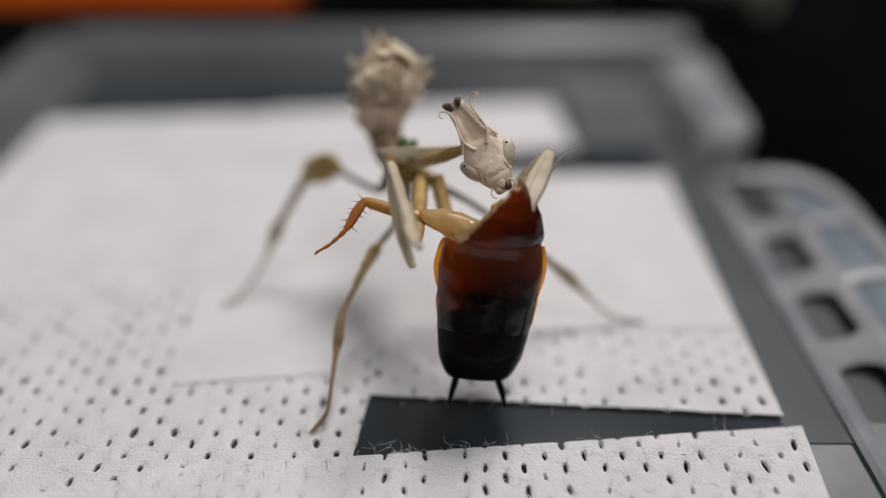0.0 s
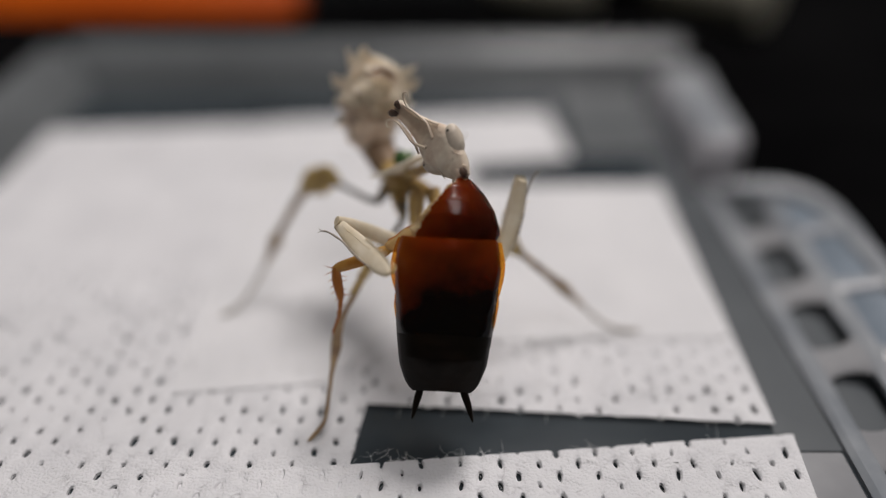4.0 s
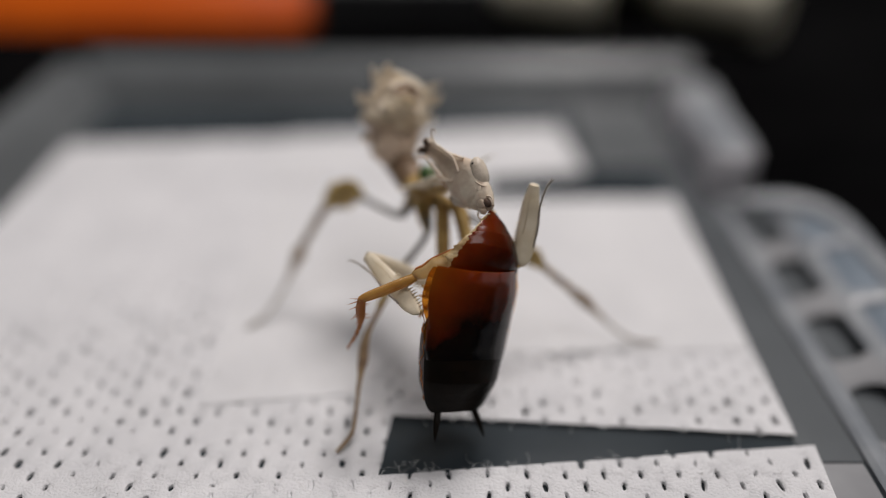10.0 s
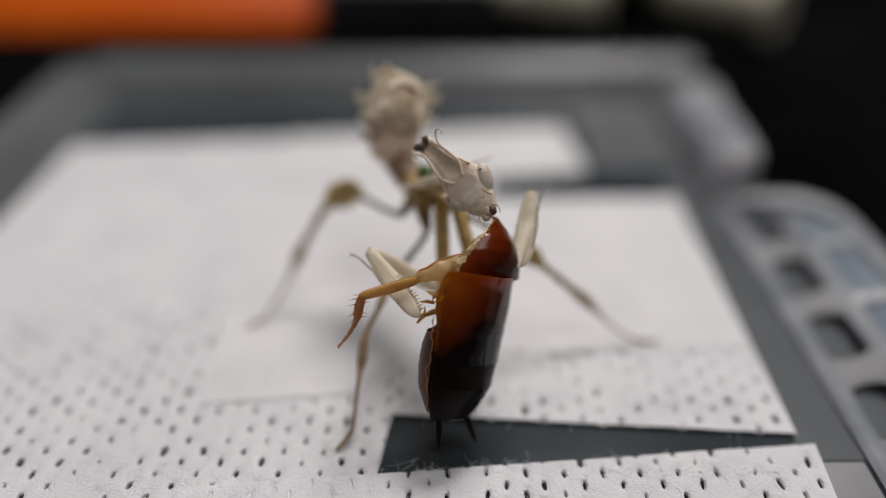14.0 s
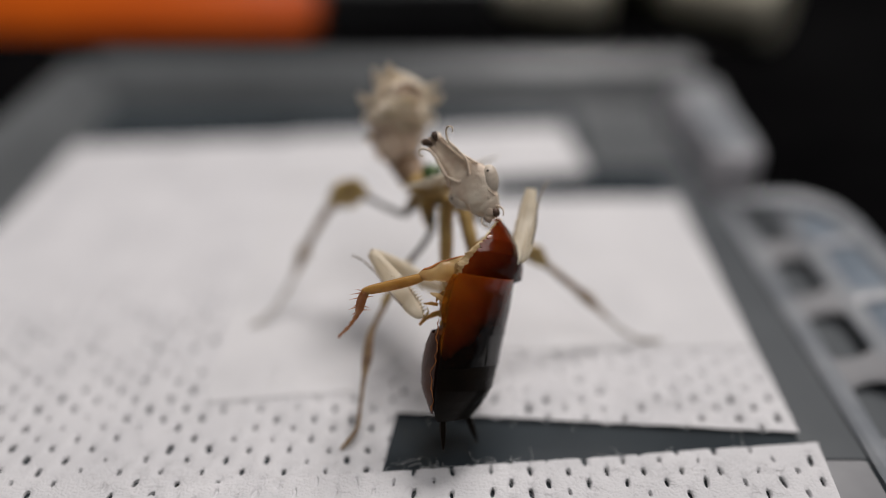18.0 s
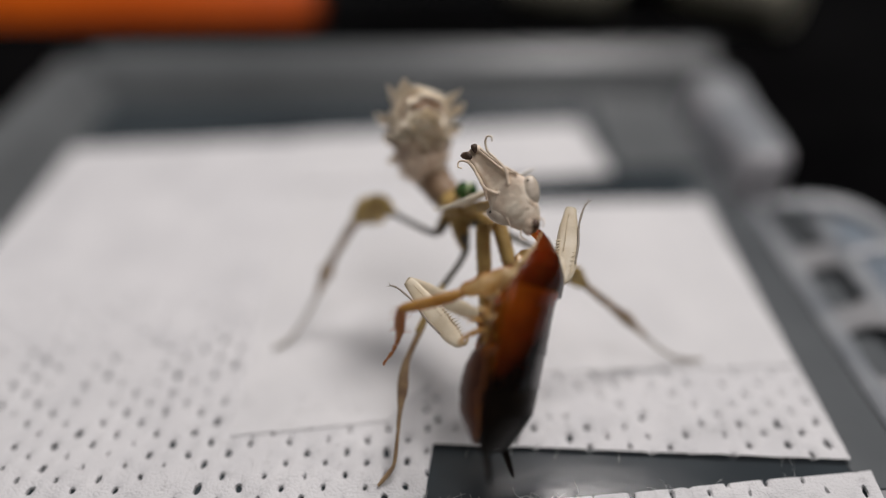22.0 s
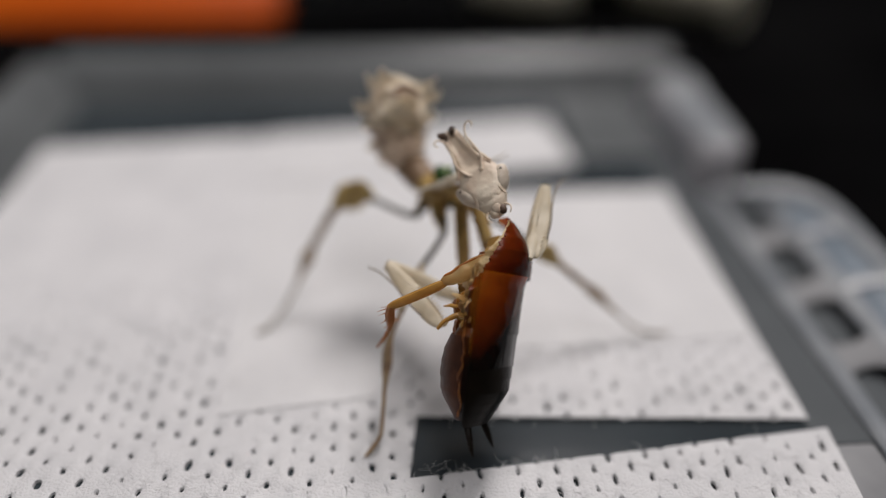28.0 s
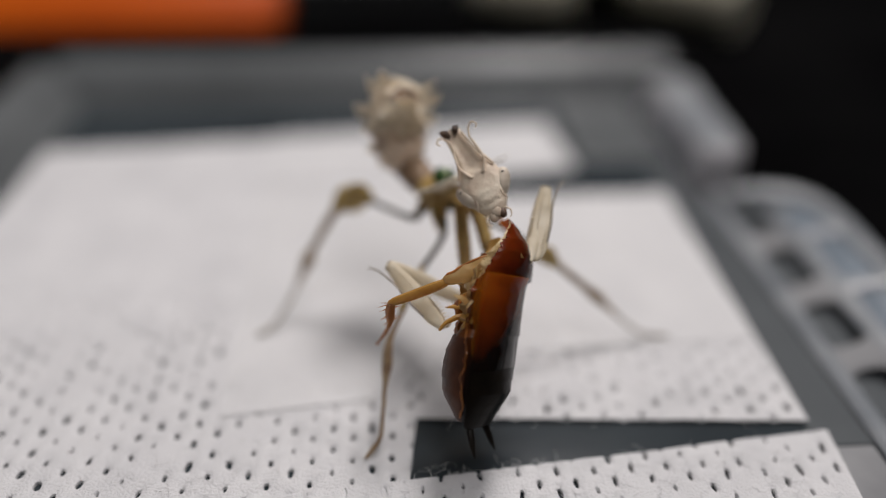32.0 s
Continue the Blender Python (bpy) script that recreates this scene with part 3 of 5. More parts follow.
holed(bm, -58, 34, -32, -5, 0.02, 11, [((-56.9, 0, 0), (-1, 0, 0)), ((33, 0, 0), (1, -0.1, 0)), ((8, -8.7, 0), (-0.085, 1, 0)), ((-12.5, -9.7, 0), (-0.22, 1, 0))], sx=0.93)
sheet_thing("front_tissue", "white fibrous perforated tissue with a cut edge", bm, TISSUE)
sheet_thing("back_tissue", "white smooth tissue flap at the back of the tray",
            plain_sheet([(-24, 40.6), (6, 41.4), (20.6, 43.4), (18.6, 58.6), (-24, 55.3)], 0.20, 3), TISSUE_TOP)
sheet_thing("folded_tissue", "white smooth folded tissue lying on the perforated one",
            plain_sheet([(-22.4, -1.9), (-8.6, -0.5), (-2.5, 7.0), (-2.5, 38.6), (-23.0, 39.0)], 0.15, 3), TISSUE_TOP)

sheet_thing("folded_flap", "white smooth tissue flap folded over the perforated sheet",
            plain_sheet([(-2.3, 5.6), (6.0, 5.3), (23.0, 5.5), (31.0, 5.9), (31.0, 35.6), (-2.3, 35.6)], 0.11, 3), TISSUE_TOP)

under_layer(left_sheet, [(-4.2, 0.8), (30.6, -0.6), (30.6, 35.6), (-4.2, 35.6)], -0.44)
under_layer(left_sheet, [(-56.8, 9), (-24, 12), (-24, 40), (-56.8, 40)], -0.46)
rnd = random.Random(5)
bm = bmesh.new()
for k in range(650):
    x, y = rnd.uniform(-30, 28), rnd.choice((rnd.uniform(-14, 2), rnd.uniform(-14, 8)))
    if -5 < x < 31 and -8.6 < y < -3:
        y = rnd.choice((-2.2, -9.8)) + rnd.uniform(-.3, .3)
    an, ln, z = rnd.uniform(0, math.pi), rnd.uniform(0.5, 1.8), rnd.uniform(0.1, 0.2)
    c, s = math.cos(an) * ln, math.sin(an) * ln
    bend = rnd.uniform(-.5, .5)
    tube(bm, [(x, y, z, 0.012), (x + c * .5 - s * bend, y + s * .5 + c * bend, z + rnd.uniform(0, .25), 0.014), (x + c, y + s, z, 0.010)], n=3, sub=3)
for k in range(14):  # fringe along the cut edges of the gap
    u = rnd.uniform(0.5, 1.0)
    x, y, an = (rnd.uniform(-4, 26), -2.95, rnd.uniform(-2.4, -0.7)) if u < 0.75 else (rnd.uniform(-4, 26), -9.3, rnd.uniform(0.7, 2.4))
    y += -0.068 * (x + 5) if u < 0.75 else 0.085 * (x - 1)
    ln, z = rnd.uniform(0.4, 1.3), rnd.uniform(-0.15, 0.12)
    c, sn = math.cos(an) * ln, math.sin(an) * ln
    tube(bm, [(x, y, z, 0.014), (x + c * .5, y + sn * .5, z + rnd.uniform(0, .2), 0.014), (x + c, y + sn, z - rnd.uniform(0, .2), 0.010)], n=3, sub=3)
fib = part("tissue_fibres", bm, FIBRE, None)
tagged(fib, "loose white fibres standing off the tissue", "fibres", kind="stuff")


# ---- the cockroach: tail at the origin, head end up the z axis, back towards -y ----
roach = thing("cockroach", "amber and black cockroach nymph, half eaten, held head up", "cockroach")


def half_width(z):
    zs = [-0.4, 0.0, 0.6, 2.0, 5.0, 7.4, 9.8, 11.3, 13.0, 14.3, 15.5, 16.3, 16.8]
    ws = [2.2, 2.7, 3.1, 3.6, 4.0, 4.2, 4.4, 4.25, 4.0, 3.5, 2.65, 1.85, 1.1]
    return float(np.interp(z, zs, ws))


def arch(x, z):
    w = half_width(z) * 1.02
    depth = float(np.interp(z, [0, 10.2, 11.2, 12.2, 13.2, 14.2, 15.4, 16.5, 17.2], [2.5, 2.6, 2.65, 3.05, 3.4, 3.4, 2.95, 2.1, 1.3]))
    bend = float(np.interp(z, [10.5, 12.5], [0.6, 0.75]))
    return -(depth * max(0.0, 1 - (x / w) ** 2) ** bend) * min(1.0, 0.45 + z / 5.0)


def shell(z0, z1, left=None, right=None, wf=1.0, lift=0.07, nu=24, nv=9, thick=0.07, droop=0.5, lobe=0.0, flare=0.03, tuck=0.0, skew=1.0):
    """A back plate between z0 (hind edge, standing proud with a lip) and z1 (fore edge, tucked under); lobe rounds its sides."""
    b = bmesh.new()
    rows = []
    for j in range(nv):
        v = j / (nv - 1)
        row = []
        for i in range(nu + 1):
            u = -1 + 2 * i / nu
            z = z0 + (z1 - z0) * v - droop * (1 - v) * (u * u) * (0.5 if u > 0 else 0.5 * skew)
            w = half_width(z) * (1 + flare * (1 - v)) * wf * (1 - lobe * abs(2 * v - 1) ** 3.5)
            xl = -w if left is None else max(-w, left(z))
            xr = w if right is None else min(w, right(z))
            x = xl + (xr - xl) * (u + 1) / 2
            lip = 0.025 * math.exp(-(v / 0.10) ** 2)
            dent = 0.07 * noise.noise(V((x * 0.8, z * 0.7, 4))) + 0.02 * noise.noise(V((x * 2.5, z * 2.5, 1)))
            row.append(V((x, arch(x, z) - lift * (1 - v) ** 0.7 + 0.05 - lip + dent + tuck * math.exp(-(v / 0.16) ** 2), z)))
        rows.append(row)
    top = [[b.verts.new(p) for p in r] for r in rows]
    low = [[b.verts.new(p + V((0, thick * 1.4, 0))) for p in r] for r in rows]
    for j in range(nv - 1):
        for i in range(nu):
            b.faces.new((top[j][i], top[j][i + 1], top[j + 1][i + 1], top[j + 1][i]))
            b.faces.new((low[j + 1][i], low[j + 1][i + 1], low[j][i + 1], low[j][i]))
    for j in range(nv - 1):
        b.faces.new((top[j + 1][0], low[j + 1][0], low[j][0], top[j][0]))
        b.faces.new((top[j][nu], low[j][nu], low[j + 1][nu], top[j + 1][nu]))
    for i in range(nu):
        b.faces.new((top[0][i], low[0][i], low[0][i + 1], top[0][i + 1]))
        b.faces.new((top[nv - 1][i + 1], low[nv - 1][i + 1], low[nv - 1][i], top[nv - 1][i]))
    return b


def bite(z):
    """The ragged edge that the mantis has gnawed, from the middle of the fore edge down to the near shoulder."""
    return -2.75 + (z - 11.6) * 0.74 - 0.3 * math.sin(math.pi * min(1, max(0, (z - 11.6) / 4.8))) + 0.26 * noise.noise(V((z * 2.7, 2, 5))) + 0.34 * noise.noise(V((z * 7.0, 4, 1))) + 0.20 * noise.noise(V((z * 17.0, 4, 1)))


edges = [(0.0, 0.8), (0.4, 1.5), (1.1, 2.4), (1.9, 3.4), (2.9, 4.4), (3.9, 5.6)]
for a, b in edges:
    part("tergite", shell(a, b + 0.3, nv=6, lift=0.07, flare=0.012, wf=0.96), TERGITE, roach, "black glossy back plate")
part("metanotum", shell(4.9, 8.3, wf=0.955, lift=0.09, thick=0.08, lobe=0.015, droop=0.9, flare=0.012, nv=12), AMBER, roach, "dark amber back plate")
part("mesonotum", shell(7.5, 12.2, droop=1.0, wf=0.945, lift=0.11, thick=0.09, lobe=0.03, flare=0.015, nv=14), AMBER, roach, "translucent amber back plate with darker middle")
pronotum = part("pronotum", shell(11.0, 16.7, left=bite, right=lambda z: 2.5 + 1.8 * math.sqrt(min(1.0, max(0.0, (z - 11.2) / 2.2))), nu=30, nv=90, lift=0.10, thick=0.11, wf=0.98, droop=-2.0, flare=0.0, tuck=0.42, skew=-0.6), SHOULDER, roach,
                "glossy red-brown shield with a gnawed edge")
# clear honey-coloured side margins that let light through
for sd in (-1, 1):
    for z0, z1, wd in ((7.7, 12.0, 0.85 if sd < 0 else 0.55), (5.2, 8.0, 0.55 if sd < 0 else 0.35)):
        st = []
        for k in range(9):
            z = z0 + (z1 - z0) * k / 8
            x = half_width(z) * (0.87 if sd < 0 else 0.92)
            st.append((sd * x, arch(half_width(z) * 0.90, z) * 0.8, z, 0.10 + wd * math.sin(math.pi * (k + .7) / 9.4) ** 0.5, 0.07))
        part("side_margin", tube(bmesh.new(), st, n=12, sub=3, side=(1, 0.8 * sd, 0), rough=0.05), MARGIN, roach, "clear honey-coloured side margin")
rnd = random.Random(31)
for k in range(7):
    x, y, z = -2.4 + rnd.uniform(-.6, .5), rnd.uniform(0.3, 1.6), rnd.uniform(8.4, 12.0)
    d = V((rnd.uniform(-1, .3), rnd.uniform(.2, 1), rnd.uniform(-1, .6))).normalized() * rnd.uniform(0.7, 1.3)
    bm = tube(bmesh.new(), [(x, y, z, rnd.uniform(.07, .16), 0.04), (x + d.x * .5, y + d.y * .5, z + d.z * .5 + .1, rnd.uniform(.08, .22), 0.04), (x + d.x, y + d.y, z + d.z, 0.04, 0.02)],
              n=10, side=(rnd.uniform(-1, 1), rnd.uniform(-1, 1), 1), rough=0.16)
    part("torn_strand", bm, (FLESH, PALEHONEY, HONEY)[k % 3], roach, "pale torn strand of membrane")
# pale crumpled seam between back and belly
part("side_seam", tube(bmesh.new(), [(-half_width(z) * 0.93, 0.12 + 0.06 * math.sin(z * 2.3), z, 0.02 + 0.04 * abs(math.sin(z * 1.7)), 0.04) for z in np.linspace(0.6, 8.4, 24)], n=8, rough=0.3),
     RUSSET, roach, "crumpled russet side seam")
# body within
bm = bmesh.new()
rings = []
for k in range(23):
    z = 0.15 + k * 0.62
    w = half_width(z) * (0.84 if z < 7 else 0.66 if z < 11 else 0.50) * (1.0 if z > 1 else 0.8)
    off = 0.35 * max(0.0, z - 10.6)
    ring = []
    for i in range(22):
        an = 2 * math.pi * i / 22
        x, yy = math.cos(an) * w, math.sin(an)
        yy = yy * float(np.interp(z, [0, 2.5, 5.5, 8.5], [1.2, 2.5, 2.5, 1.5])) if yy > 0 else yy * 1.9 * min(1, 0.4 + z / 5)
        ring.append((x + off, yy + 0.10, z) if z < 14.6 else (x * 0.8 + off, yy * 0.7, z))
    rings.append(ring)
loft(bm, rings)
part("body", bm, BELLY, roach, "dark reddish soft body")
for k in range(6):
    z0 = 0.3 + k * 1.05
    bm = bmesh.new()
    rr = []
    for j in range(7):
        z = z0 + j * 0.23
        w = half_width(z) * 0.88
        rr.append([V((w * math.cos(math.pi * i / 28), 0.2 + (float(np.interp(z, [0, 1.0, 2.5, 4.0, 5.5, 7.5], [1.1, 2.0, 2.6, 2.85, 2.7, 2.0])) - 0.02 * j) * math.sin(math.pi * i / 28) ** 0.8 * min(1, .5 + z / 4), z)) for i in range(29)])
    a = [[bm.verts.new(p) for p in r] for r in rr]
    for r0, r1 in zip(a, a[1:]):
        for i in range(28):
            bm.faces.new((r0[i], r0[i + 1], r1[i + 1], r1[i]))
    ex = bmesh.ops.extrude_face_region(bm, geom=bm.faces[:])
    for v in [g for g in ex["geom"] if isinstance(g, bmesh.types.BMVert)]:
        v.co.y -= 0.12
    part("sternite", bm, STERN, roach, "purple-brown belly plate")
for s, bend in ((-1, -0.2), (1, 0.5)):
    bm = bmesh.new()
    st = [(s * 1.55, -0.2, 0.5, 0.22, 0.22), (s * 1.7 + bend * .3, -0.4, -0.3, 0.30, 0.30), (s * 1.8 + bend * .7, -0.7, -1.0, 0.28, 0.28), (s * 1.9 + bend, -1.0, -1.7, 0.20, 0.20), (s * 2.0 + bend * 1.2, -1.3, -2.3, 0.06, 0.06)]
    tube(bm, st, n=8)
    part("cercus", bm, TERGITE, roach, "black tapering tail feeler")
# torn flesh along the bite: a thin ragged pale ribbon and lumps below it
rnd = random.Random(8)
bm = bmesh.new()
cols = []
for k in range(120):
    z = 11.4 + 4.9 * k / 119
    x = -2.75 + (z - 11.6) * 0.74 - 0.3 * math.sin(math.pi * min(1, max(0, (z - 11.6) / 4.8)))
    wide = (0.12 + 0.75 * math.exp(-((z - 12.5) / 1.1) ** 2)) * (1 + 0.6 * noise.noise(V((z * 1.9, 1, 8))) + 0.5 * noise.noise(V((z * 6.5, 1, 3))) + 0.35 * noise.noise(V((z * 15.0, 3, 3)))) * math.sin(math.pi * (k + 2) / 123) ** 0.4
    wide = max(0.04, wide)
    e = V((x, arch(x, z), z))
    o = V((-0.80, 0.35, 0.10)) * wide
    up = V((-0.3, -0.5, 0)) * 0.25 * noise.noise(V((z * 1.6, 5, 3)))
    cols.append([bm.verts.new(p) for p in (e + V((0.5, 0.30, 0)), e + V((0.05, 0.06, 0)), e + o * 0.55 + up, e + o + up * 1.5)])
for a, b in zip(cols, cols[1:]):
    for i in range(3):
        bm.faces.new((a[i], a[i + 1], b[i + 1], b[i]))
ex = bmesh.ops.extrude_face_region(bm, geom=bm.faces[:])
for v in [g for g in ex["geom"] if isinstance(g, bmesh.types.BMVert)]:
    v.co += V((-0.04, 0.10, 0))
HINGE = V((0.0, -1.2, 11.6))
torn = [part("torn_flesh", ball(bmesh.new(), (-0.1, -0.5, 13.4), (1.0, 0.7, 2.1), Euler((0, radians(26), 0)).to_matrix(), n=22, m=18, rough=0.25), HONEY, pronotum, "wet honey-coloured flesh under the gnawed shield"),
        part("torn_edge", bm, FLESH, pronotum, "ragged pale torn skin along the gnawed edge")]
for o in (pronotum, *torn):  # the shield turns on its hind edge
    o.data.transform(Matrix.Diagonal((1, 1, 1.12, 1)) @ Matrix.Translation(-HINGE * MM))
pronotum.location = HINGE * MM
# the one free foreleg, root at its own origin, knee up z, shin bent towards x
leg = part("foreleg", tube(bmesh.new(), [(0.1, 0, -1.6, 0.75, 0.55), (0.1, 0, 0.2, 1.10, 0.78), (0.0, 0, 1.8, 1.20, 0.82), (-0.1, 0, 3.0, 0.98, 0.70), (-.15, 0, 3.9, 0.58, 0.45), (-0.1, 0, 4.6, 0.3, 0.25)],
                           n=24, sub=6, rough=0.15), PALEHONEY, roach, "pale honey-coloured upper leg")
part("upper_leg_rim", tube(bmesh.new(), [(-0.68, -0.25, -1.0, .04), (-0.98, -0.25, 0.2, .055), (-1.18, -0.25, 1.7, .06), (-1.06, -0.25, 2.8, .07), (-0.74, -0.22, 3.7, .10), (-0.66, -0.2, 4.15, .08), (-0.55, -0.2, 4.3, .03)], n=8, rough=0.05), RUSSET, leg,
     "amber ridge ending in a small hook")
part("upper_leg_flap", tube(bmesh.new(), [(0.7, -0.2, -1.4, .30, .12), (0.95, -0.3, 0.0, .34, .13), (0.9, -0.2, 1.6, .30, .12), (0.6, -0.1, 3.4, .20, .11), (0.3, 0, 4.4, .1, .1)], n=10, rough=0.07), HONEY, leg, "honey-coloured lower flap of the upper leg")
part("femur", tube(bmesh.new(), [(0, 0, 4.2, 0.26, 0.24), (0.1, 0, 5.0, 0.46, 0.34), (0.12, 0, 6.8, 0.50, 0.34), (0.05, 0, 8.5, 0.42, 0.3), (0.1, 0, 9.1, 0.22, 0.2)], n=10), HONEY, leg, "amber thigh")
bm = bmesh.new()
tube(bm, [(-0.05, 0, 8.8, 0.30, 0.26), (0.8, 0, 9.15, 0.40, 0.30), (1.8, 0, 9.4, 0.35, 0.27), (2.4, 0, 9.6, 0.22, 0.18)], n=8)
for k in range(5):
    x, z = 0.2 + k * 0.46 + rnd.uniform(-.1, .1), 8.95 + k * 0.13
    for sz in (-1, 1):
        spine(bm, (x, 0, z), (x + rnd.uniform(.1, .5), rnd.uniform(-.4, .3), z + sz * rnd.uniform(.65, 1.1)), 0.075)
spine(bm, (0, 0, 9.0), (-0.5, 0, 9.7), 0.05)
part("shin", bm, RUSSET, leg, "spiny russet shin")
bm = bmesh.new()
tube(bm, [(2.3, 0, 9.55, 0.13), (2.7, 0, 9.75, 0.20), (3.1, 0, 10.0, 0.12), (3.25, 0, 10.1, 0.17), (3.7, 0, 10.4, 0.10), (3.8, 0, 10.5, 0.15),
          (4.2, 0, 10.9, 0.09), (4.5, 0, 11.2, 0.11), (4.75, 0, 11.3, 0.04)], n=7)
part("foot", bm, RUSSET, leg, "jointed russet foot")
for o in (leg, *leg.children):
    o.data.transform(Matrix.Diagonal((1.14 if o.name.startswith(("shin", "foot")) else 0.92 if o is leg or o.name.startswith("upper") else 1.05, 1.05, 1.07, 1)))
for k, (za, zb, ya, yb) in enumerate(((6.9, 10.2, 0.2, 1.9), (8.8, 12.2, 0.1, 2.5), (10.6, 12.9, 0.4, 1.7))):
    bm = bmesh.new()
    grid = []
    for i in range(19):
        z = za + (zb - za) * i / 18
        out = yb * (0.62 + 0.5 * noise.noise(V((z * 1.3, k, 2))) + 0.3 * noise.noise(V((z * 4.5, k, 6)))) * math.sin(math.pi * (i + 1.5) / 21) ** 0.5
        grid.append([bm.verts.new(V((-2.75 + 0.55 * q / 9 + 0.22 * noise.noise(V((z * 1.9, q * 0.35, k))), ya + max(0.3, out) * q / 9, z - 0.5 * q / 9 + 0.15 * noise.noise(V((z * 2, q * 0.5, k + 4)))))) for q in range(10)])
    for a, b in zip(grid, grid[1:]):
        for q in range(9):
            bm.faces.new((a[q], a[q + 1], b[q + 1], b[q]))
    ex = bmesh.ops.extrude_face_region(bm, geom=bm.faces[:])
    for v in [g for g in ex["geom"] if isinstance(g, bmesh.types.BMVert)]:
        v.co.x += 0.06
    part("membrane_fold", bm, (HONEY, PALEHONEY, FLESH)[k], roach, "thin wet sheet of torn membrane")
part("leg_stump", tube(bmesh.new(), [(-1.8, 1.2, 8.6, 0.34, 0.26), (-2.4, 2.0, 8.2, 0.30, 0.20), (-2.7, 2.7, 7.5, 0.18, 0.14), (-2.8, 3.0, 7.1, 0.10, 0.10)], n=9, rough=0.12), HONEY, roach,
     "broken honey-coloured leg stump")

for x, yy, z, r in ((-0.9, 1.7, 11.2, 1.0), (1.1, 1.7, 11.4, 0.9), (-0.8, 1.9, 9.3, 0.95), (1.0, 1.8, 9.0, 0.9), (-0.6, 1.8, 7.5, 0.8), (0.9, 1.7, 7.3, 0.75)):
    part("leg_base", ball(bmesh.new(), (x, yy, z), (0.75 * r, 0.75 * r, 1.2 * r), Euler((0.3, 0.25 * x, 0)).to_matrix(), n=16, m=12, rough=0.38), RUSSET if yy > 1.75 else HONEY, roach, "torn honey-coloured leg base")

# ---- the mantis ----
mantis = thing("flower_mantis", "white flower mantis nymph with an upturned petal-like abdomen, eating", "mantis")
# abdomen: built about its root
ABD = V((-3.0, 14.2, 14.9))
stem = [(0.3, -0.8, 0, 1.45), (-1.0, 1.0, 0.9, 1.6), (-1.85, 1.9, 2.1, 1.95), (-2.3, 3.3, 3.3, 2.2), (-2.35, 4.0, 4.7, 2.45), (-2.2, 3.8, 5.9, 2.35), (-1.9, 2.9, 6.7, 2.0), (-1.65, 2.1, 7.0, 1.05)]
abdomen = part("abdomen", tube(bmesh.new(), stem, n=22, sub=5, rough=0.18), STALK, mantis, "pinkish brown abdomen curled upwards")
abdomen.location = ABD * MM
path = glide(stem, 8)
for k in range(8):
    bm = bmesh.new()
    i0 = 10 + k * 5
    rings = []
    for j, (di, f) in enumerate(((0, 0.95), (2, 1.02), (4, 1.15), (6, 1.28), (7, 1.25), (6, 1.10), (3, 0.97))):
        s = path[min(i0 + di, len(path) - 1)]
        p0, p1 = V(path[min(i0 + di, len(path) - 2)][:3]), V(path[min(i0 + di + 1, len(path) - 1)][:3])
        d = (p1 - p0).normalized()
        a = (V((1, 0, 0)) - d * d.x).normalized()
        b = d.cross(a)
        ring = []
        for q in range(36):
            an = 2 * math.pi * q / 36
            fr = 1 + (0.055 * math.sin(an * 7 + k * 1.3) + 0.04 * math.sin(an * 11 + k)) * (1 if 2 <= j <= 5 else 0.2)
            pt = V(s[:3]) + (a * math.cos(an) + b * math.sin(an)) * s[3] * f * fr + d * (0.16 * math.sin(an * 5 + k * 2) if 2 <= j <= 5 else 0)
            ring.append(pt + noise.noise_vector(pt * 0.9) * 0.12)
        rings.append(ring)
    loft(bm, rings, cap=False)
    part("segment", bm, PETAL if k > 2 else PETAL_TAN, abdomen, "frilled cream abdomen segment")


def petal(bm, root, way, length, width, curl=(0, 0, 0.3)):
    root, way, curl = V(root), V(way).normalized(), V(curl)
    side = way.cross(V((0.2, 1, 0.3))).normalized()
    st = []
    for t, w in ((0, .55), (.25, .95), (.5, 1.0), (.75, .62), (.92, .25), (1.0, .04)):
        p = root + way * (length * t) + curl * (length * t * t)
        st.append((*p, width * w, max(0.05, 0.16 * (1 - t))))
    tube(bm, st, n=8, sub=3, side=side, rough=0.14)
    return bm


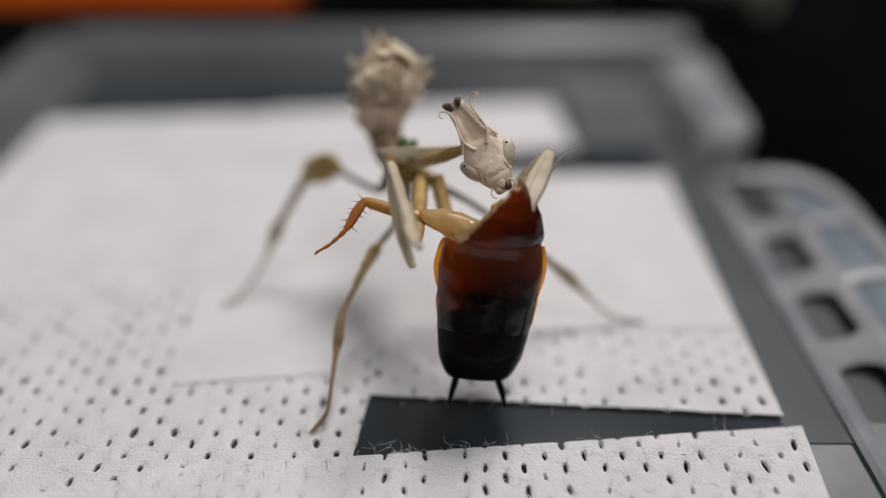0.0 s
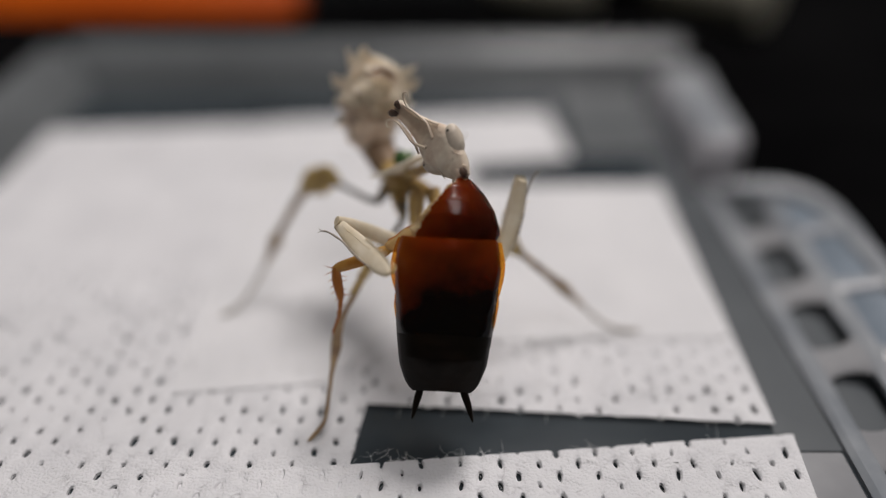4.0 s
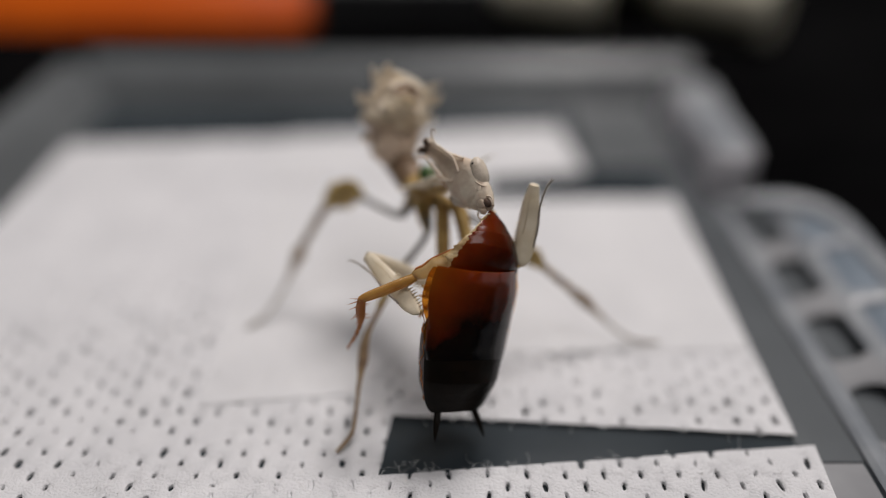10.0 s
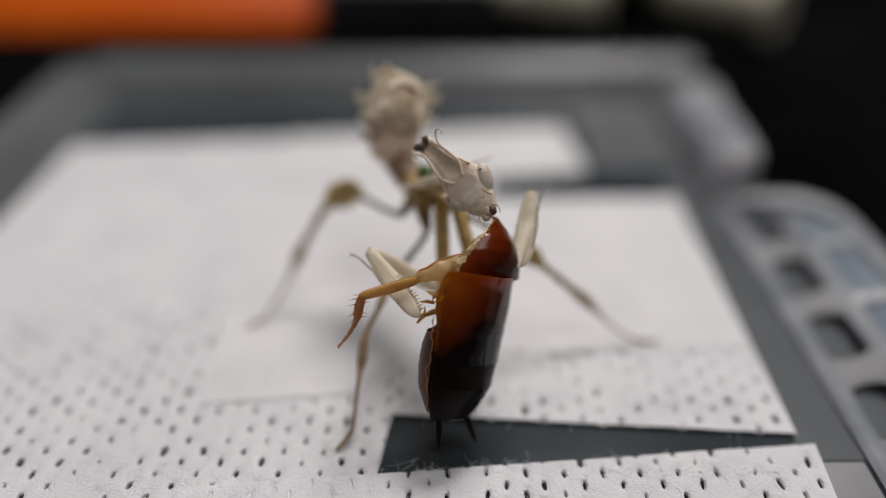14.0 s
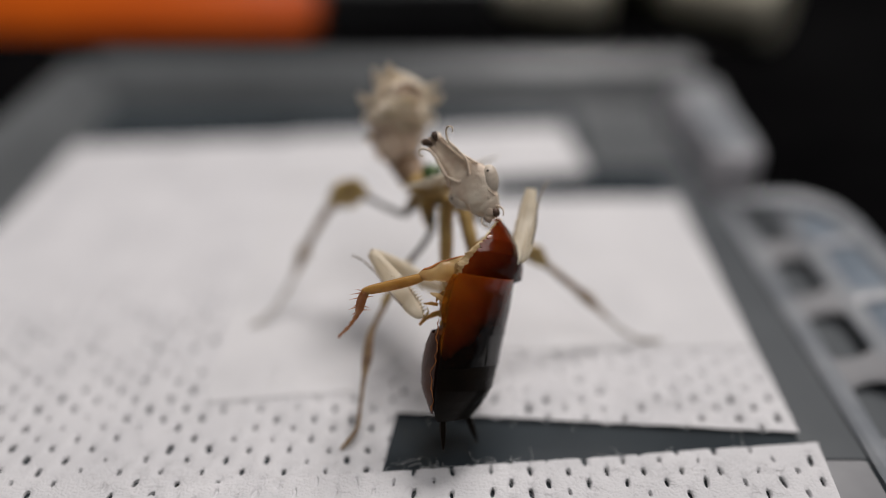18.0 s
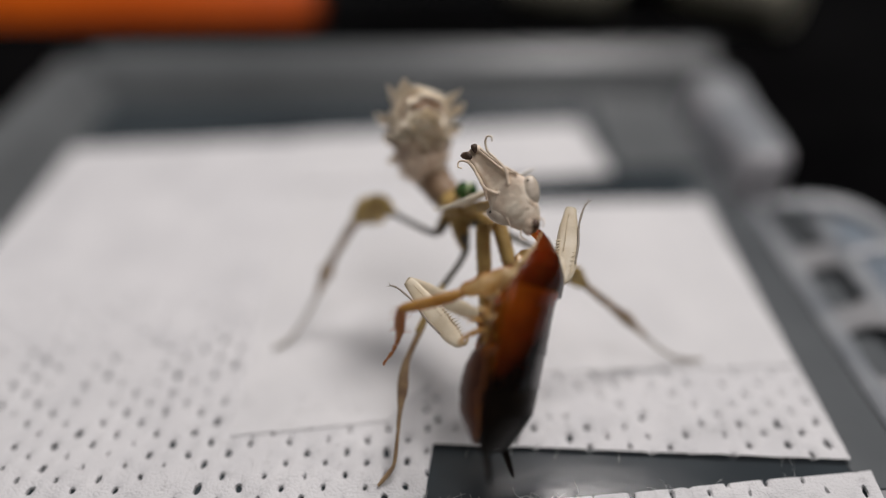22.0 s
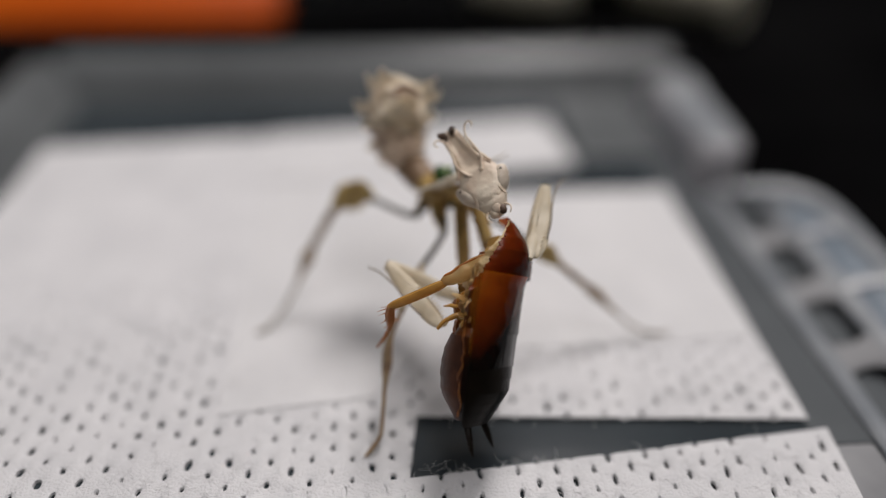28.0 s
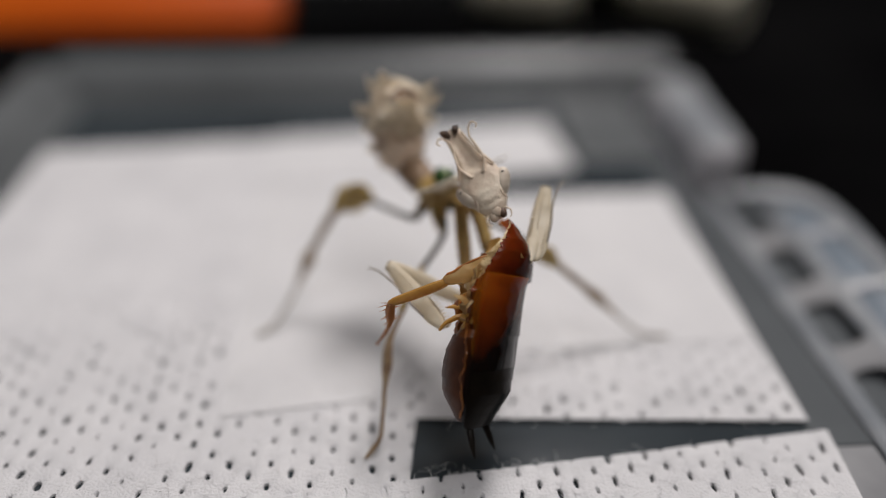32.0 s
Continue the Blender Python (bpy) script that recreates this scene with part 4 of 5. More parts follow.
for rt, wy, ln, wd, cu in (((-4.5, 6.3, 2.6), (-1, -.2, .15), 1.3, .7, (0, 0, .3)), ((-5.0, 7.0, 4.2), (-1, -.2, .4), 1.4, .8, (0, 0, .4)),
                           ((-4.1, 7.3, 5.4), (-.35, -.1, 1), 2.3, 0.55, (-.15, 0, .1)), ((-3.5, 7.4, 6.3), (-.1, -.1, 1), 1.8, .9, (0, 0, .1)),
                           ((-0.5, 7.2, 5.4), (.8, -.1, 1), 2.1, .5, (.2, 0, .1)), ((0.3, 6.8, 5.0), (1, -.2, .6), 1.4, .6, (.1, 0, .4)),
                           ((0.4, 6.6, 3.6), (1, -.3, .1), 1.0, .7, (0, 0, .4)), ((-3.9, 5.2, 1.6), (-1, -.3, -.2), 1.4, .7, (0, 0, -.1)),
                           ((-3.4, 4.2, 0.8), (-.8, -.2, -.5), 1.0, .5, (0, 0, 0)), ((-0.7, 5.6, 1.6), (1, -.2, -.1), 0.8, .5, (0, 0, .2)),
                           ((-2.6, 4.6, 6.3), (.2, -.8, .6), 0.8, .8, (0, 0, .2)), ((-1.4, 4.6, 6.0), (.3, -1, .3), 0.8, .7, (0, 0, .3)),
                           ((-3.4, 4.5, 5.3), (-.2, -1, .1), 0.8, .8, (0, 0, .4)), ((-2.0, 4.1, 5.2), (0.1, -1, 0), 0.7, .7, (0, 0, .4)),
                           ((-0.8, 4.7, 5.0), (.4, -1, 0), 0.8, .8, (0, 0, .4)), ((-3.6, 4.3, 3.9), (-.3, -1, -.1), 0.8, .8, (0, 0, .4)),
                           ((-1.9, 3.9, 3.6), (0, -1, -.1), 0.7, .8, (0, 0, .4)), ((-0.8, 4.5, 3.2), (.3, -1, -.1), 0.7, .7, (0, 0, .4)),
                           ((-2.9, 4.3, 2.6), (-.2, -1, -.1), 0.7, .7, (0, 0, .3)), ((-1.5, 4.2, 2.2), (.1, -1, -.1), 0.6, .6, (0, 0, .3))):
    part("petal_lobe", petal(bmesh.new(), V(rt) + V((0, -3.0, 1.35)) + (V(rt) - V((-2.3, 6.4, 3.6))) * -0.02, wy, ln * 1.2, wd * 0.95, cu), PETAL, abdomen, "pointed cream petal-like lobe")

part("abdomen_tip", ball(bmesh.new(), (-2.05, 2.7, 5.9), (2.15, 1.7, 1.9), Euler((radians(30), 0, 0)).to_matrix(), n=28, m=20, rough=0.45), PETAL, abdomen, "lumpy cream tip of the abdomen")
rnd = random.Random(21)
for k in range(16):
    an, h = rnd.uniform(0, 2 * math.pi), rnd.uniform(0.25, 0.95)
    d = V((math.cos(an) * h, -math.sqrt(1.02 - h * h) * 0.9, math.sin(an) * h))
    root = V((-1.95, 2.6, 6.0)) + V((d.x * 2.05, d.y * 1.5, d.z * 1.8))
    part("petal_lobe", petal(bmesh.new(), root, d + V((0, 0, 0.3)), rnd.uniform(0.6, 1.1), rnd.uniform(0.4, 0.7), (0, 0, .3)), PETAL, abdomen, "pointed cream petal-like lobe")

# thorax and its coloured plates
part("thorax", tube(bmesh.new(), [(-3.0, 14.2, 14.9, 1.3, 1.2), (-2.2, 12.6, 14.9, 1.5, 1.35), (-1.6, 11.2, 15.3, 1.35, 1.2), (-1.2, 10.4, 15.8, 0.8, 0.7)],
                    n=16, rough=0.1), TAN, mantis, "tan thorax")
NECK = (-1.6, 11.2, 15.4)
REST = stand(NECK, (1.9, 5.7, 19.3), 0)


def fore_body(name, bm, mat, parent, label):
    """A piece written in the place where it rests, moved into the frame of the fore body."""
    ob = part(name, bm, mat, parent, label)
    ob.data.transform(REST.inverted())
    return ob


forebody = fore_body("fore_body", tube(bmesh.new(), [(-1.9, 11.6, 15.0, 0.7, 0.6), (-1.0, 10.2, 15.9, 0.55, 0.5), (0.1, 8.6, 17.0, 0.5, 0.5), (1.1, 7.0, 18.2, 0.5, 0.5), (2.0, 5.7, 19.3, 0.5, 0.5), (3.0, 5.2, 20.2, 0.32, 0.3)],
                                      n=16, rough=0.1), TAN, mantis, "tan fore body below the head")
fore_body("shield", tube(bmesh.new(), [(-4.1, 8.3, 17.25, 0.14, 0.05), (-3.6, 8.4, 17.25, 0.55, 0.10), (-2.6, 8.65, 17.35, 0.90, 0.14), (-1.4, 8.9, 17.5, 1.15, 0.25), (0.2, 9.3, 17.8, 1.0, 0.35), (1.8, 9.9, 18.1, 0.85, 0.25),
                                       (3.2, 10.5, 18.4, 0.62, 0.14), (4.4, 11.0, 18.6, 0.40, 0.10), (5.0, 11.3, 18.8, 0.12, 0.05)], n=12, side=(0.1, -0.75, 0.65), rough=0.06), SHIELD, forebody, "white shield drawn out to both sides")
for off, sc in (((-1.5, 11.4, 17.1), 1.0), ((-0.6, 10.6, 17.5), 0.7)):
    part("wing_pad", ball(bmesh.new(), off, (0.62 * sc, 0.9 * sc, 0.75 * sc), rough=0.32), GREEN, mantis, "dark green spot on the back")
part("pale_wing_pad", ball(bmesh.new(), (-0.9, 11.3, 17.0), (0.6, 0.8, 0.6), rough=0.35), PALEGREEN, mantis, "pale green frilled pad beside the dark spot")
part("wing_base", tube(bmesh.new(), [(-1.9, 10.6, 16.1, 0.5, 0.25), (-1.5, 9.9, 16.7, 0.65, 0.3), (-0.9, 9.4, 17.2, 0.4, 0.2)], n=9, rough=0.08), IVORY, mantis, "frilled ivory plate")


# walking legs: thigh (the part), then knee lobe, shin and foot
def walking_leg(thigh, lobe, shin, foot, label, stout=1.3, sole=None):
    a = part("walking_leg", tube(bmesh.new(), [(*q[:3], q[3] * 1.15, q[4] * 1.15) for q in thigh], n=12, side=(0, 0.3, 1), rough=0.03), LEGDARK, mantis, label)
    part("knee_lobe", tube(bmesh.new(), [(*q[:3], q[3] * 1.2, q[4]) for q in lobe], n=12, side=(0.2, 0.2, 1), rough=0.24), LEGTAN, a, "leaf-like olive tan lobe")
    part("shin", tube(bmesh.new(), [(*q[:3], q[3] * stout, q[4] * stout) for q in shin], n=12, side=(1, 0, 0), rough=0.05), LEGSHIN, a, "mottled brown shin with swollen lobes")
    part("foot", tube(bmesh.new(), foot, n=8, sub=3, rough=0.02), sole or LEGPALE, a, "thin brown foot" if sole else "thin pale foot")
    return a


for st in ([(-2.2, 12.4, 15.2, 0.95, 0.8), (-2.8, 12.0, 14.0, 0.75, 0.62), (-3.4, 11.6, 13.2, 0.5, 0.42), (-3.85, 11.3, 12.7, 0.32, 0.28)],
           [(-1.9, 11.4, 14.9, 0.95, 0.8), (-1.7, 10.3, 13.7, 0.85, 0.7), (-1.5, 9.5, 12.9, 0.62, 0.5), (-1.36, 8.8, 12.3, 0.36, 0.32)],
           [(-1.0, 10.8, 15.0, 0.9, 0.8), (0.6, 10.5, 14.2, 0.7, 0.6), (2.0, 10.1, 13.5, 0.42, 0.36)]):
    part("leg_base", tube(bmesh.new(), st, n=14, rough=0.06), TAN, mantis, "yellowish tan base of a walking leg")
walking_leg([(-2.2, 12.2, 14.6, 0.75, 0.6), (-3.0, 11.8, 13.6, 0.5, 0.42), (-3.95, 11.2, 12.6, 0.30, 0.26), (-6.0, 13.2, 12.2, 0.25, 0.22), (-8.2, 15.2, 12.3, 0.24, 0.22)],
            [(-8.0, 15.0, 12.2, 0.3, 0.2), (-8.9, 15.7, 12.5, 1.0, 0.28), (-9.9, 15.9, 12.3, 1.35, 0.32), (-11.0, 16.0, 11.6, 1.1, 0.3), (-11.9, 15.9, 10.9, 0.5, 0.25), (-12.3, 15.8, 10.5, 0.2, 0.2)],
            [(-11.6, 15.9, 11.2, 0.30, 0.25), (-12.6, 15.6, 10.0, 0.34, 0.26), (-13.8, 14.9, 8.2, 0.28, 0.22), (-14.7, 14.3, 6.8, 0.34, 0.25), (-15.1, 14.0, 6.0, 0.55, 0.3), (-15.5, 13.6, 5.2, 0.35, 0.24), (-16.1, 12.9, 4.0, 0.20, 0.18)],
            [(-16.0, 13.0, 4.2, 0.18), (-17.0, 11.8, 2.6, 0.20), (-18.2, 10.5, 1.2, 0.18), (-19.3, 9.5, 0.55, 0.19), (-20.4, 8.9, 0.42, 0.16)], "dark thin hind leg with a leaf-like knee")
walking_leg([(-2.0, 11.0, 14.0, 0.75, 0.6), (-1.5, 9.6, 12.9, 0.6, 0.5), (-1.34, 8.7, 12.2, 0.32, 0.28), (-2.4, 7.2, 11.2, 0.26, 0.24), (-3.7, 5.7, 10.3, 0.27, 0.25)],
            [(-3.4, 6.0, 10.5, 0.25, 0.2), (-3.9, 5.3, 10.1, 0.62, 0.3), (-4.5, 4.3, 9.6, 0.80, 0.34), (-5.1, 3.0, 9.1, 0.55, 0.3), (-5.6, 2.0, 8.6, 0.25, 0.22)],
            [(-5.2, 2.6, 8.9, 0.28, 0.24), (-5.9, 1.4, 8.0, 0.26, 0.22), (-6.6, 0.2, 7.1, 0.28, 0.22), (-6.9, -0.8, 6.2, 0.44, 0.28), (-7.0, -1.7, 5.3, 0.46, 0.28), (-7.2, -2.8, 4.4, 0.24, 0.2), (-7.4, -4.4, 3.0, 0.16, 0.15)],
            [(-7.4, -4.2, 3.1, 0.15), (-7.55, -5.4, 2.1, 0.17), (-7.7, -6.2, 1.4, 0.16), (-8.1, -6.6, 0.85, 0.20), (-8.6, -7.0, 0.45, 0.19), (-9.05, -7.4, 0.18, 0.12)], "thin tan middle leg with lobes", 1.0, LEGSHIN)
walking_leg([(-0.6, 10.6, 14.6, 0.75, 0.6), (1.6, 10.2, 13.6, 0.4, 0.35), (4.4, 9.4, 12.4, 0.26, 0.24), (7.0, 8.4, 10.9, 0.25, 0.23)],
            [(6.6, 8.5, 11.1, 0.25, 0.2), (7.6, 8.1, 10.6, 0.65, 0.3), (8.6, 7.8, 10.0, 0.75, 0.32), (9.6, 7.7, 9.1, 0.4, 0.25), (10.2, 7.6, 8.6, 0.22, 0.2)],
            [(9.8, 7.7, 8.9, 0.26, 0.22), (11.2, 7.6, 7.6, 0.28, 0.22), (12.8, 7.5, 6.2, 0.30, 0.24), (14.1, 7.4, 5.0, 0.46, 0.28), (15.0, 7.2, 4.1, 0.26, 0.2), (16.0, 6.9, 3.2, 0.17, 0.16)],
            [(15.8, 7.0, 3.4, 0.16), (17.3, 6.5, 2.1, 0.18), (19.0, 6.4, 0.9, 0.17), (20.4, 6.4, 0.45, 0.18), (21.9, 6.5, 0.35, 0.14)], "thin grey-tan leg reaching to the side")

# forelegs: the upper joint and the grasping part are keyed on their own
COXA_L, COXA_R = (0.07, 7.45, 15.8), (1.5, 7.6, 15.9)


def fore_coxa(length, label):
    st = [(0, 0, -0.2, 0.6, 0.5), (0, 0, length * .2, 0.66, 0.5), (0, 0, length * .6, 0.60, 0.45), (0, 0, length * .9, 0.50, 0.40), (0, 0, length, 0.40, 0.34)]
    bm = tube(bmesh.new(), st, n=12, rough=0.05)
    for k in range(6):
        spine(bm, (0.6, 0, length * (.2 + .11 * k)), (0.85, 0.1, length * (.2 + .11 * k) + .2), 0.06)
    return part("fore_coxa", bm, TAN, mantis, label)


def fore_thigh(length, s):
    """From the elbow at the origin up z to the knee; s is the side of the teeth."""
    bm = tube(bmesh.new(), [(0, .3, -0.3, 0.3, 0.25), (0, .5, 0.4, 0.5, 0.34), (s * .05, .6, length * .35, 0.68, 0.36), (0, .5, length * .7, 0.66, 0.34), (0, .3, length * .93, 0.52, 0.30), (0, .15, length + .12, 0.40, 0.28)],
              n=16, rough=0.04)
    for k in range(12):
        z = 0.8 + (length - 2.4) * k / 11
        spine(bm, (s * .70, 0.2, z), (s * (1.0 + .25 * (k % 2)), 0.1, z + 0.2), 0.06)
    return part("grasping_thigh", bm, IVORY, mantis, "ivory flattened thigh of the grasping foreleg")


def fore_shin(length, s):
    """From the claw at the origin up z to the blunt knee; a comb of teeth on the side s, the thin foot on the other."""
    st = [(s * .12, 0, -0.12, 0.16, 0.14), (s * .05, 0, 0.35, 0.50, 0.24), (0, 0, length * .22, 0.76, 0.20), (0, 0, length * .5, 0.82, 0.20), (0, 0, length * .78, 0.68, 0.21), (0, 0, length * .95, 0.54, 0.24), (0, 0, length + .16, 0.42, 0.25)]
    bm = tube(bmesh.new(), st, n=18, sub=5, rough=0.07)
    for k in range(13):
        z = 0.35 + length * .50 * k / 12
        x = s * (.42 + .34 * min(1, z / 1.5))
        spine(bm, (x - s * .08, -0.12, z), (x + s * (.50 - .012 * k), -0.2, z - .16), 0.10)
    ob = part("grasping_shin", bm, IVORY, mantis, "ivory saw-toothed grasping shin, folded")
    bm = bmesh.new()
    for k in range(16):
        z = length * (.42 + .5 * k / 15)
        spine(bm, (s * (.30 - .015 * k), -.16, z), (s * (.42 - .015 * k), -.34, z - .05), 0.04, n=4)
    part("small_teeth", bm, LEGTAN, ob, "row of tiny brownish teeth")
    bm = tube(bmesh.new(), [(s * .05, 0, 0.1, .16), (s * .42, -.05, -.16, .13), (s * .78, -.05, .05, .08), (s * .9, -.05, .38, .015)], n=8)
    part("claw", bm, LEGTAN, ob, "brownish hooked claw")
    o = -s
    bm = tube(bmesh.new(), [(o * .66, -.15, length * .25, .07), (o * .80, -.2, length * .5, .10), (o * .74, -.2, length * .75, .075), (o * .86, -.2, length * .9, .095), (o * 1.02, -.2, length + .1, .07), (o * 1.18, -.2, length + .5, .09), (o * 1.38, -.2, length + .8, .05)], n=7)
    spine(bm, (o * 1.34, -.2, length + .75), (o * 1.75, -.25, length + .95), .05)
    spine(bm, (o * 1.34, -.2, length + .75), (o * 1.35, -.25, length + 1.2), .05)
    part("fore_foot", bm, LEGPALE, ob, "thin greyish jointed foot")
    return ob


coxa_left, coxa_right = fore_coxa(8.2, "tan upper joint of the foreleg"), fore_coxa(7.0, "tan upper joint of the foreleg")
thigh_left, thigh_right = fore_thigh(8.0, -1), fore_thigh(6.8, 1)
shin_left, shin_right = fore_shin(7.0, 1), fore_shin(6.5, -1)

# head: mouth at the origin, crown up z, face towards -y
bm = bmesh.new()
rings = []
for z, w, d0, d1 in glide(((-0.2, .34, -.42, .35), (0.3, .66, -.62, .6), (0.9, .98, -.76, .8), (1.6, 1.28, -.84, .95), (2.4, 1.52, -.86, 1.1), (3.2, 1.64, -.80, 1.05), (3.9, 1.50, -.68, .9), (4.6, 1.20, -.54, .68),
                     (5.3, .95, -.44, .45), (6.2, .76, -.40, .32), (7.0, .64, -.38, .24), (7.7, .62, -.38, .18), (8.2, .70, -.40, .12), (8.5, .60, -.36, .05)), 4):
    ring = []
    for k in range(44):
        an = 2 * math.pi * k / 44
        x, yy = math.cos(an) * w, math.sin(an)
        yy = yy * d1 if yy > 0 else -yy * d0
        groove = 0
        if yy < 0:
            if z > 4.0:  # the crown is a trough between two raised edges
                groove += 0.26 * math.exp(-(x / (0.55 * w)) ** 4) * min(1, (z - 4.0) / 0.8)
            if 1.9 < z < 4.3:  # sunken frons
                groove += 0.16 * math.exp(-(x / (0.55 * w)) ** 4) * math.sin(math.pi * (z - 1.9) / 2.4)
            groove += 0.10 * math.exp(-((z - 1.25 - 0.25 * x * x) / 0.12) ** 2) + 0.07 * math.exp(-((z - 1.95 + 0.2 * x * x) / 0.10) ** 2)
        p = V((x - 0.10 * max(0, z - 5), yy + groove, z))
        ring.append(p + noise.noise_vector(p * 1.2) * 0.05 + noise.noise_vector(p * 4.0) * 0.035 + noise.noise_vector(p * 9.0) * 0.012)
    rings.append(ring)
loft(bm, rings)
head = part("head", bm, FACE, mantis, "white triangular head with a tall leaf-like crown")
for s in (-1, 1):
    e = part("eye", ball(bmesh.new(), (s * 1.22, 0.10, 2.50), (0.64, 0.70, 1.30), Euler((0, radians(s * 26), 0)).to_matrix(), n=24, m=18, rough=0.03), EYE, head, "large pale oval eye")
    part("eye_spot", ball(bmesh.new(), (s * 1.62, -0.40, 3.20), (0.11, 0.08, 0.12), n=8, m=6), PUPIL, e, "dark spot of the eye")
    part("eye_rim", tube(bmesh.new(), [(s * 1.20, -.36, 3.70, .02), (s * 1.02, -.48, 3.3, .05), (s * .97, -.57, 2.6, .045), (s * .92, -.60, 1.9, .06), (s * 1.00, -.47, 1.35, .045), (s * 1.15, -.28, 1.05, .02)], n=8, sub=5, rough=0.04), FACE, head, "raised white rim beside the eye")
    bm = bmesh.new()
    tube(bm, [(s * .48, -.60, 3.9, .12), (s * .92, -.62, 5.0, .09), (s * .84, -.62, 6.2, .085), (s * .72, -.7, 7.1, .085), (s * .95, -.7, 7.8, .08), (s * 1.3, -.75, 8.05, .07), (s * 1.52, -.8, 7.75, .06), (s * 1.35, -.8, 7.45, .045)], n=7, sub=8, rough=0.02)
    part("antenna", bm, FACE, head, "thin pale curled feeler")
    part("crown_tip", tube(bmesh.new(), [(s * .30 - .3, -.28, 7.85, .14, .12), (s * .45 - .34, -.34, 8.25, .26, .16), (s * .58 - .36, -.30, 8.60, .16, .10)], n=9, rough=.16), BROWN, head, "dark brown split tip of the crown")
    part("jaw", ball(bmesh.new(), (s * .33, -.42, .12), (.30, .26, .45), n=10, m=8), BROWN if s > 0 else FACE, head, "small dark jaw" if s > 0 else "small pale jaw")
    part("palp", tube(bmesh.new(), [(s * .62, -.35, .5, .08), (s * .9, -.5, .1, .06), (s * .85, -.6, -.3, .05), (s * .65, -.6, -.5, .03)], n=6), FACE, head, "thin mouth feeler")
    part("crown_edge", tube(bmesh.new(), [(s * 1.36, -.34, 4.2, .10, .10), (s * .98, -.38, 5.2, .09, .1), (s * .74 - .1, -.36, 6.4, .08, .1), (s * .62 - .25, -.36, 7.8, .08, .1)], n=7, rough=0.06), FACE, head, "raised pinkish edge of the crown")
for o in (head, *head.children_recursive):
    o.data.transform(Matrix.Diagonal((1.2, 1.1, 1.0, 1)))
part("upper_lip", ball(bmesh.new(), (0, -.62, .50), (.44, .22, .52), n=16, m=10, rough=0.04), FACE, head, "rounded pale upper lip")
for s in (-1, 1):
    part("cheek", ball(bmesh.new(), (s * .74, -.42, 1.45), (.36, .34, .55), Euler((0, radians(s * 28), 0)).to_matrix(), n=14, m=10, rough=0.06), FACE, head, "rounded pale cheek")
    part("feeler_base", ball(bmesh.new(), (s * .50, -.56, 3.95), (.20, .14, .22), n=12, m=8), FACE, head, "pale round feeler base")


# ---- what moves ----
ROACH_ROWS = [
    (0.0, (4.89, -3.79, 3.38), (6.39, 1.00, 18.79), 12),
    (1.0, (4.89, -3.86, 3.23), (6.45, 1.00, 18.53), 12),
    (2.0, (4.80, -3.76, 3.21), (6.24, 1.00, 18.49), 11),
    (2.5, (4.86, -3.84, 3.22), (6.32, 1.00, 18.59), 10),
    (3.0, (5.05, -2.88, 3.22), (5.41, 1.80, 18.64), 4),
    (3.2, (3.96, -3.93, 3.63), (4.64, 1.80, 19.62), 2),
    (3.5, (2.67, -7.57, 6.67), (3.67, 1.80, 20.82), 2),
    (5.5, (1.94, -3.58, 2.61), (3.16, 1.80, 18.53), 20),
    (6.0, (2.17, -5.36, 3.80), (3.52, 1.80, 19.16), 24),
    (7.0, (2.40, -5.74, 4.29), (3.44, 1.80, 19.49), 26),
    (8.0, (1.81, -5.51, 4.00), (3.11, 1.80, 19.29), 27),
    (9.0, (0.99, -5.63, 4.21), (3.27, 1.80, 19.33), 32),
    (10.0, (1.00, -5.82, 4.02), (3.20, 1.80, 19.06), 36),
    (11.0, (0.93, -6.35, 4.28), (3.54, 1.80, 18.97), 42),
    (12.0, (0.56, -5.80, 3.69), (3.98, 1.80, 18.57), 48),
    (13.0, (0.71, -6.28, 3.67), (3.69, 1.80, 18.38), 52),
    (14.0, (0.76, -6.79, 3.98), (3.85, 1.80, 18.38), 55),
    (17.0, (0.61, -6.82, 3.81), (3.59, 1.80, 18.25), 58),
    (19.0, (0.53, -6.90, 3.64), (3.48, 1.80, 18.04), 60),
    (20.0, (0.46, -5.81, 3.19), (2.44, 1.80, 18.31), 63),
    (21.0, (0.29, -6.75, 3.87), (3.00, 1.80, 18.39), 66),
    (22.0, (-0.06, -9.16, 7.16), (3.43, 1.80, 19.92), 67),
    (22.5, (0.39, -6.37, 4.68), (3.43, 1.80, 19.45), 67),
    (23.0, (0.49, -7.78, 5.47), (3.19, 1.80, 19.42), 67),
    (23.5, (-0.43, -9.39, 6.14), (2.81, 1.80, 18.74), 67),
    (24.0, (-0.71, -10.66, 7.32), (2.77, 1.80, 18.82), 67),
    (25.0, (-0.41, -8.75, 5.51), (2.93, 1.80, 18.64), 67),
    (28.0, (-0.17, -8.32, 5.09), (2.75, 1.80, 18.61), 67),
    (29.0, (-0.04, -8.31, 5.02), (2.95, 1.80, 18.55), 67),
    (30.0, (-0.04, -8.25, 4.97), (3.27, 1.80, 18.48), 68),
    (31.0, (-0.02, -8.05, 4.76), (3.02, 1.80, 18.47), 68),
    (32.0, (-0.03, -8.41, 5.15), (2.88, 1.80, 18.60), 68),
]
